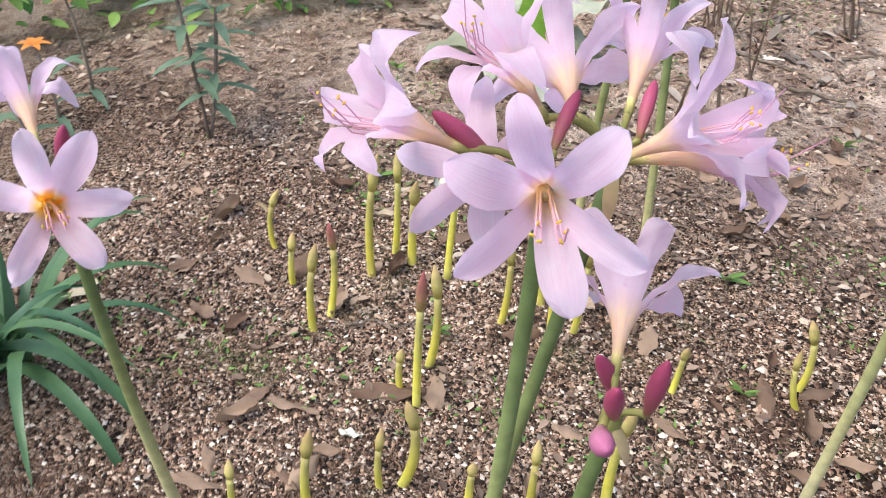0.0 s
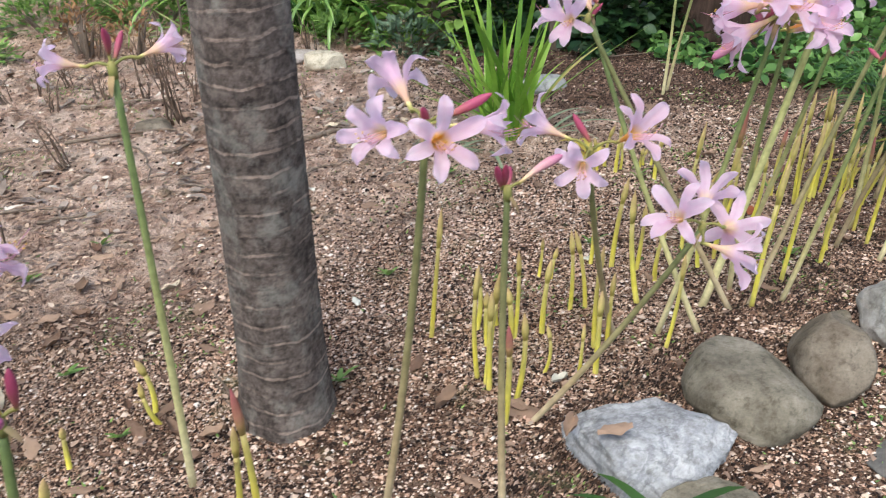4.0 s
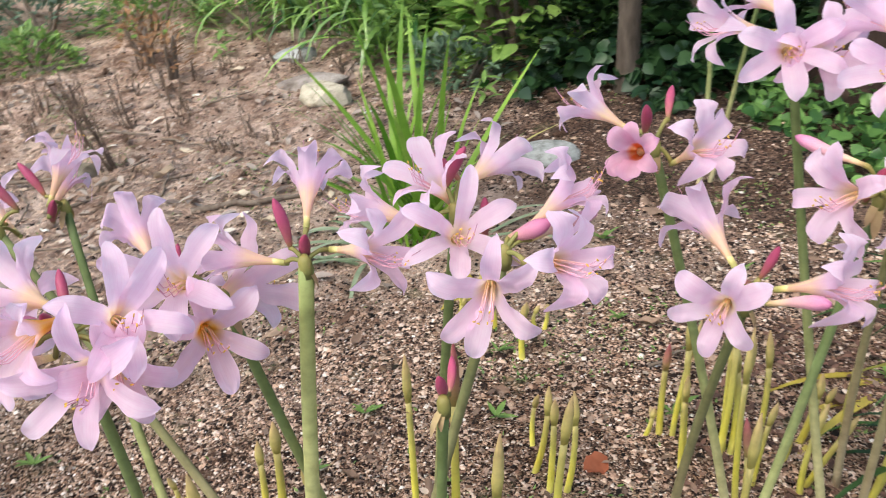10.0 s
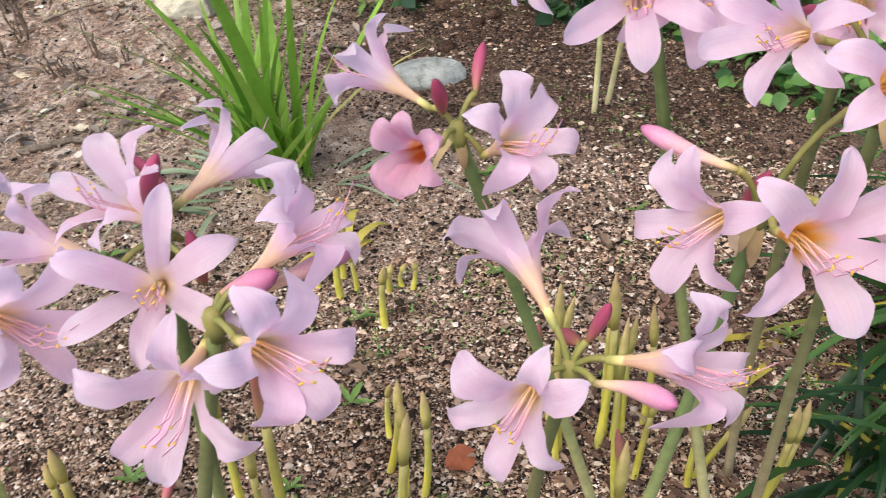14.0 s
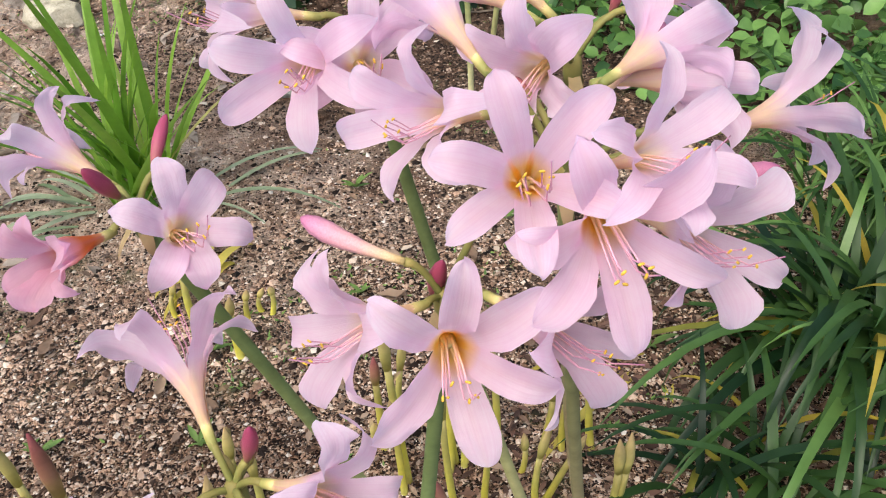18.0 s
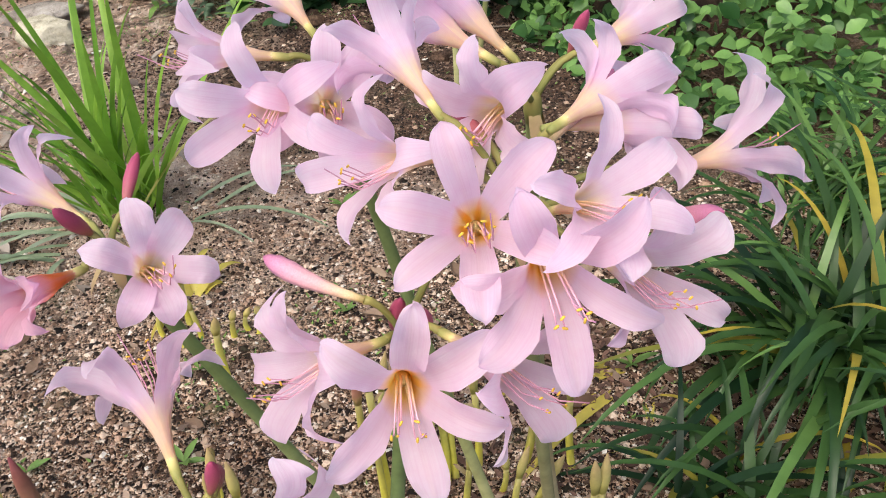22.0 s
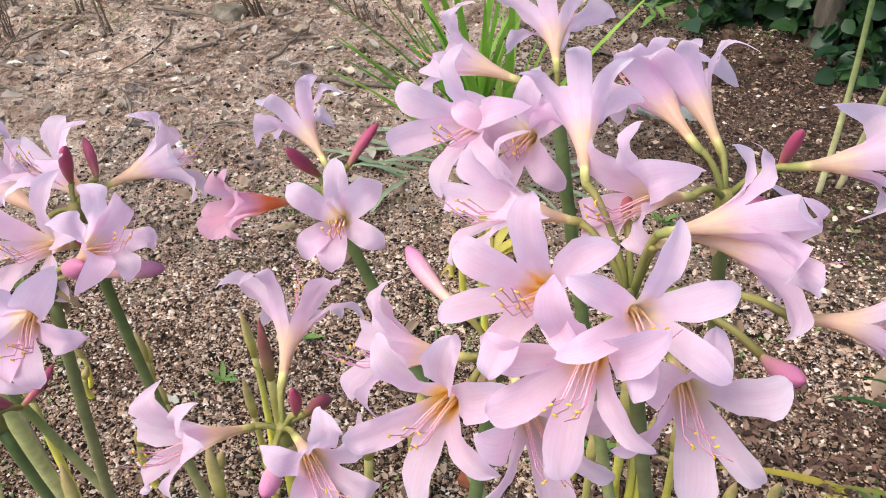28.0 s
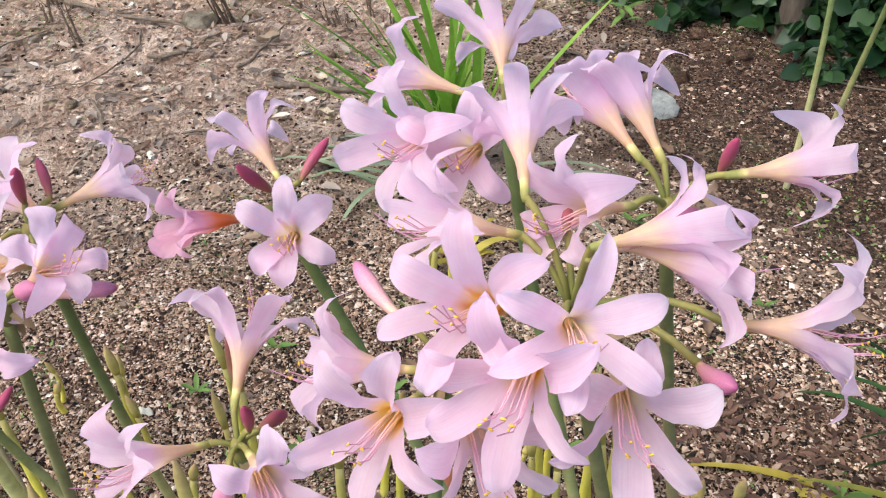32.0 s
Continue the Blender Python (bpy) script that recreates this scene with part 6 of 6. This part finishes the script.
MUD_SCRAP = leaf_material("rotted_leaf", (0.10, 0.070, 0.056), (0.46, 0.375, 0.325), 0.05, 0.7, "island", (0.70, 0.62, 0.55))
tagged(new("leaf_litter", leafy(520, 46, mud_scrap, 0.042, 0.017, MUD_SCRAP, 0.8, "leaf_litter", 0.25, 5)), "rotted grey-brown leaf scraps on the bare mud", "leaf litter", kind="stuff")
LITTER_MIX = leaf_material("leaf_crumbs", (0.10, 0.058, 0.040), (0.43, 0.30, 0.225), 0.05, 0.6, "island", (0.58, 0.46, 0.37))
tagged(new("leaf_litter", leafy(17000, 44, scrap, 0.016, 0.008, LITTER_MIX, 0.85, "leaf_litter", 0.1, 4)), "brown crumbled leaf litter strewn over the soil", "leaf litter", kind="stuff")
for k in range(270):
    zone = lr.random()
    if zone < 0.36:
        x, y = lr.uniform(-1.5, -0.55), lr.uniform(0.45, 1.7)
    elif zone < 0.56:
        x, y = lr.uniform(-0.6, 1.0), lr.uniform(0.85, 2.6)
    else:
        x, y = lr.uniform(-2.1, 0.0), lr.uniform(1.6, 3.4)
    drop_leaf(x, y, LITTER[lr.randrange(9)], lr.uniform(0.45, 1.05))
drop_leaf(0.488, 1.747, dry_leaf_mesh(40, 0.045, 0.04, RUST_LEAF), 0.9, "round rust-red fallen leaf on the soil")
CHIPS = [dry_leaf_mesh(50 + k, 0.034 + 0.006 * k, 0.016 + 0.004 * k, CHIP) for k in range(3)]
for x, y in ((-0.536, 1.918), (-0.036, 1.135), (0.081, 1.546), (-0.387, 1.393), (-0.9, 2.1), (-1.25, 1.0), (-0.95, 0.62), (0.9, 2.3)):
    drop_leaf(x, y, CHIPS[lr.randrange(3)], lr.uniform(0.7, 1.1), "bleached pale leaf scrap on the soil")
ORANGE_SCRAP = [dry_leaf_mesh(60 + k, 0.030, 0.016, ORANGE) for k in range(2)]
for k, (x, y) in enumerate(((1.03, 1.82), (1.01, 1.79), (1.06, 1.84))):
    drop_leaf(x, y, ORANGE_SCRAP[k % 2], lr.uniform(0.7, 1.0), "bright orange fallen petal on the soil")
for k in range(7):
    drop_leaf(lr.uniform(-1.9, -0.3), lr.uniform(1.7, 3.2), CHIPS[lr.randrange(3)], lr.uniform(0.5, 1.0), "bleached pale leaf scrap on the soil")
for k in range(14):
    drop_leaf(lr.uniform(-1.5, -0.65), lr.uniform(0.55, 1.55), LITTER[lr.randrange(9)], lr.uniform(0.8, 1.25))


def chip_place(r):
    a = r.uniform(0, 6.283)
    d = 0.42 * math.sqrt(r.random())
    x, y = 1.02 + d * math.cos(a), 1.88 + d * math.sin(a)
    return (x, y, float(ground_height(x, y)) + 0.002 + 0.006 * r.random()), (r.uniform(-1, 1), r.uniform(-1, 1), r.uniform(-0.3, 0.3))


BARK_CHIP = leaf_material("bark_chip", (0.045, 0.022, 0.016), (0.20, 0.105, 0.075), 0.0, 0.85, "island", (0.40, 0.28, 0.20))
tagged(new("bark_chips", leafy(2600, 45, chip_place, 0.020, 0.007, BARK_CHIP, 0.8, "bark_chips", 0.1, 4)), "red-brown bark chips and dead straw round the lilyturf", "bark chips", kind="stuff")
for k, (x, y, z) in enumerate(((-0.05, 0.946, 0.058), (0.007, 0.919, 0.080))):
    m = Matrix.Translation((x, y, z)) @ Matrix.Rotation(1.2 + 2.2 * k, 4, "Z") @ Matrix.Diagonal((0.85, 0.85, 0.85, 1))
    thing("fallen_leaf", LITTER[2 + k], m, "brown dry fallen leaf on the marbled stone", "leaf", "fallen leaves")



# ---- sticks and dead stalks ----
def stick(a, b, r0, label, bow=0.02, name="stick"):
    p, q = on_ground(*a, 0.006), on_ground(*b, 0.008)
    g = random.Random(int(a[0] * 977))
    pts = [v + Vector((g.gauss(0, 0.004), g.gauss(0, 0.004), 0.004 * g.random())) for v in arc((0, 0, 0), q - p, (bow, bow, 0), 9)]
    return thing(name, tube_mesh(name, pts, [r0 * (1 - 0.06 * i) for i in range(9)], TWIG, 7), Matrix.Translation(p), label, "stick", "fallen sticks")


stick((-0.598, 2.262), (-0.326, 2.397), 0.0085, "crooked dry brown stick on the mud")
stick((-1.134, 1.978), (-0.888, 2.466), 0.0042, "long thin dry branch on the mud", 0.02)
stick((-1.088, 2.214), (-0.938, 1.957), 0.0030, "pale curved dry twig on the mud", 0.03)
stick((-1.56, 2.225), (-1.362, 2.248), 0.0085, "short dry brown stick on the mud", 0.0)
stick((-1.13, 1.75), (-0.98, 1.80), 0.0045, "short dry brown stick on the mud", 0.01)
stick((-0.95, 2.15), (-0.72, 2.42), 0.005, "thin dry brown stick on the mud", -0.02)
stick((-1.25, 2.25), (-0.95, 2.30), 0.006, "dry brown stick on the mud")
stick((-0.86, 1.95), (-0.62, 1.80), 0.003, "thin curved dry twig on the mud", 0.03)
stick((0.52, 1.98), (0.60, 2.08), 0.003, "pale dry straw on the soil", 0.0)
stick((0.30, 3.0), (0.75, 3.1), 0.003, "thin dry twig on the soil", 0.01)
stick((-1.45, 1.75), (-1.10, 1.85), 0.006, "dry brown stick on the mud")
stick((0.9, 1.75), (1.0, 1.95), 0.003, "pale dry straw on the soil", 0.01)

stick((-1.30, 2.55), (-1.02, 2.62), 0.006, "pale dry stick on the mud")
stick((-0.98, 2.62), (-0.80, 2.58), 0.004, "thin dry brown stick on the mud", 0.01)
stick((-0.70, 2.25), (-0.82, 2.48), 0.004, "thin dry brown stick on the mud", 0.01)
stick((-1.75, 1.45), (-1.45, 1.62), 0.004, "thin dry brown stick on the mud", 0.02)
stick((-0.55, 2.02), (-0.40, 2.10), 0.003, "thin dry brown stick on the mud", 0.01)
stick((-1.10, 0.72), (-1.02, 0.80), 0.002, "pale dry straw on the soil", 0.0)
stick((-1.42, 1.12), (-1.28, 1.05), 0.003, "thin dry brown stick on the mud", 0.01)


tw = random.Random(23)
for k in range(16):
    x, y, a, L = tw.uniform(-1.8, -0.35), tw.uniform(1.75, 3.1), tw.uniform(0, 3.1), tw.uniform(0.08, 0.26)
    stick((x, y), (x + L * math.cos(a), y + L * math.sin(a)), tw.uniform(0.0014, 0.0035), "thin dry twig on the mud", tw.uniform(-0.03, 0.03))


def knobby(a, b, r0, g):
    """A thin dry stem with knots and small kinks."""
    n = 9
    pts = [v + Vector((g.gauss(0, 0.0012), g.gauss(0, 0.0012), 0)) for v in arc(a, b, (g.gauss(0, 0.005), g.gauss(0, 0.005), 0), n)]
    return tube_mesh("stem", pts, [r0 * (1 - 0.07 * k) * (1.25 if k % 3 == 1 else 0.9) for k in range(n)], DEAD, 6)


def dead_bundle(x, y, h, seed):
    """Last year's perennial stubble: a few dry stems from one crown."""
    g = random.Random(seed)
    root = thing("dead_stalks", None, Matrix.Translation(on_ground(x, y)), "bundle of dead brown stems standing in the mud", "dead plant", "dead stems in the mud")
    lean = Vector((g.gauss(-0.10, 0.14), g.gauss(0, 0.10), 0))
    for k in range(g.randint(3, 6)):
        foot = Vector((g.gauss(0, 0.012), g.gauss(0, 0.012), -0.012))
        tall = h * g.uniform(0.35, 1.0)
        tip = foot + (lean + Vector((g.gauss(0, 0.10), g.gauss(0, 0.10), 1))) * tall
        put_part("stem", knobby(foot, tip, g.uniform(0.0022, 0.0038), g), root)
        if g.random() < 0.5:
            mid = foot.lerp(tip, g.uniform(0.4, 0.8))
            put_part("side_shoot", knobby(mid, mid + Vector((g.gauss(0, 0.02), g.gauss(0, 0.02), 0.03)), 0.0017, g), root)
    return root


DEAD = bark_material("dead_stem", (0.075, 0.047, 0.034), (0.26, 0.185, 0.135))
for k, (x, y, h) in enumerate(((-0.98, 2.41, 0.33), (-0.95, 2.41, 0.27), (-1.15, 2.7, 0.16), (-1.0, 2.75, 0.14), (-0.7, 2.69, 0.13), (-0.65, 2.69, 0.05), (-0.74, 2.59, 0.06), (-0.71, 2.61, 0.06), (-1.56, 2.61, 0.09), (-1.82, 2.54, 0.2), (-1.91, 2.55, 0.19), (-1.68, 2.56, 0.15), (-1.09, 3.08, 0.12), (-1.46, 2.68, 0.15), (-1.18, 2.9, 0.14))):
    dead_bundle(x, y, min(1.2 * h, 0.32), 500 + k)
ds = random.Random(19)
for k in range(20):
    x, y = (ds.uniform(-1.5, -0.6), ds.uniform(2.5, 3.3)) if k < 11 else (ds.uniform(-2.0, -1.15), ds.uniform(1.9, 2.7))
    dead_bundle(x, y, ds.uniform(0.08, 0.20), 540 + k)
dead_bundle(-1.12, 1.55, 0.40, 570)
dead_bundle(-1.18, 1.50, 0.33, 571)

# long dry stems fallen across the back border
for k, (a, b) in enumerate((((-2.3, 3.75, 0.42), (-1.15, 3.45, 0.20)), ((-2.1, 3.6, 0.30), (-1.35, 3.5, 0.16)), ((-1.95, 4.0, 0.62), (-1.55, 3.55, 0.08)))):
    g = random.Random(590 + k)
    base = on_ground(b[0], b[1])
    root = thing("fallen_branch", None, Matrix.Translation(base), "long pale green branch fallen across the border", "branch", "fallen branches")
    tip = Vector(a) + Vector((0, 0, float(ground_height(a[0], a[1])))) - base
    put_part("stem", tube_mesh("stem", arc((0, 0, -0.01), tip, (0, 0, 0.08), 12), [0.0036 - 0.0002 * i for i in range(12)], PALE_STEM, 6), root)
    for j in range(9):
        t = 0.25 + 0.08 * j
        put_part("leaf", NARROW, root, Matrix.Translation(tip * t + Vector((0, 0, 0.32 * t * (1 - t)))) @ Matrix.Rotation(g.uniform(0, 6), 4, "Z"))



# ---- unseen tree crowns added above the bed, the back two for shade ----
crown(slim, (0.075, 0.075), 2.45, 0.9, 0.6, 550, 0.09, SHADED_SHRUB, 91)
crown(thick, (0.05, 0.0), 2.5, 1.4, 1.3, 6000, 0.10, SHADED_SHRUB, 92, 9)
# cherry crown is out of view too, added to complete the tree
crown(cherry, (0.0, 0.0), 2.5, 1.1, 0.7, 1100, 0.085, SHRUB, 93, 6)
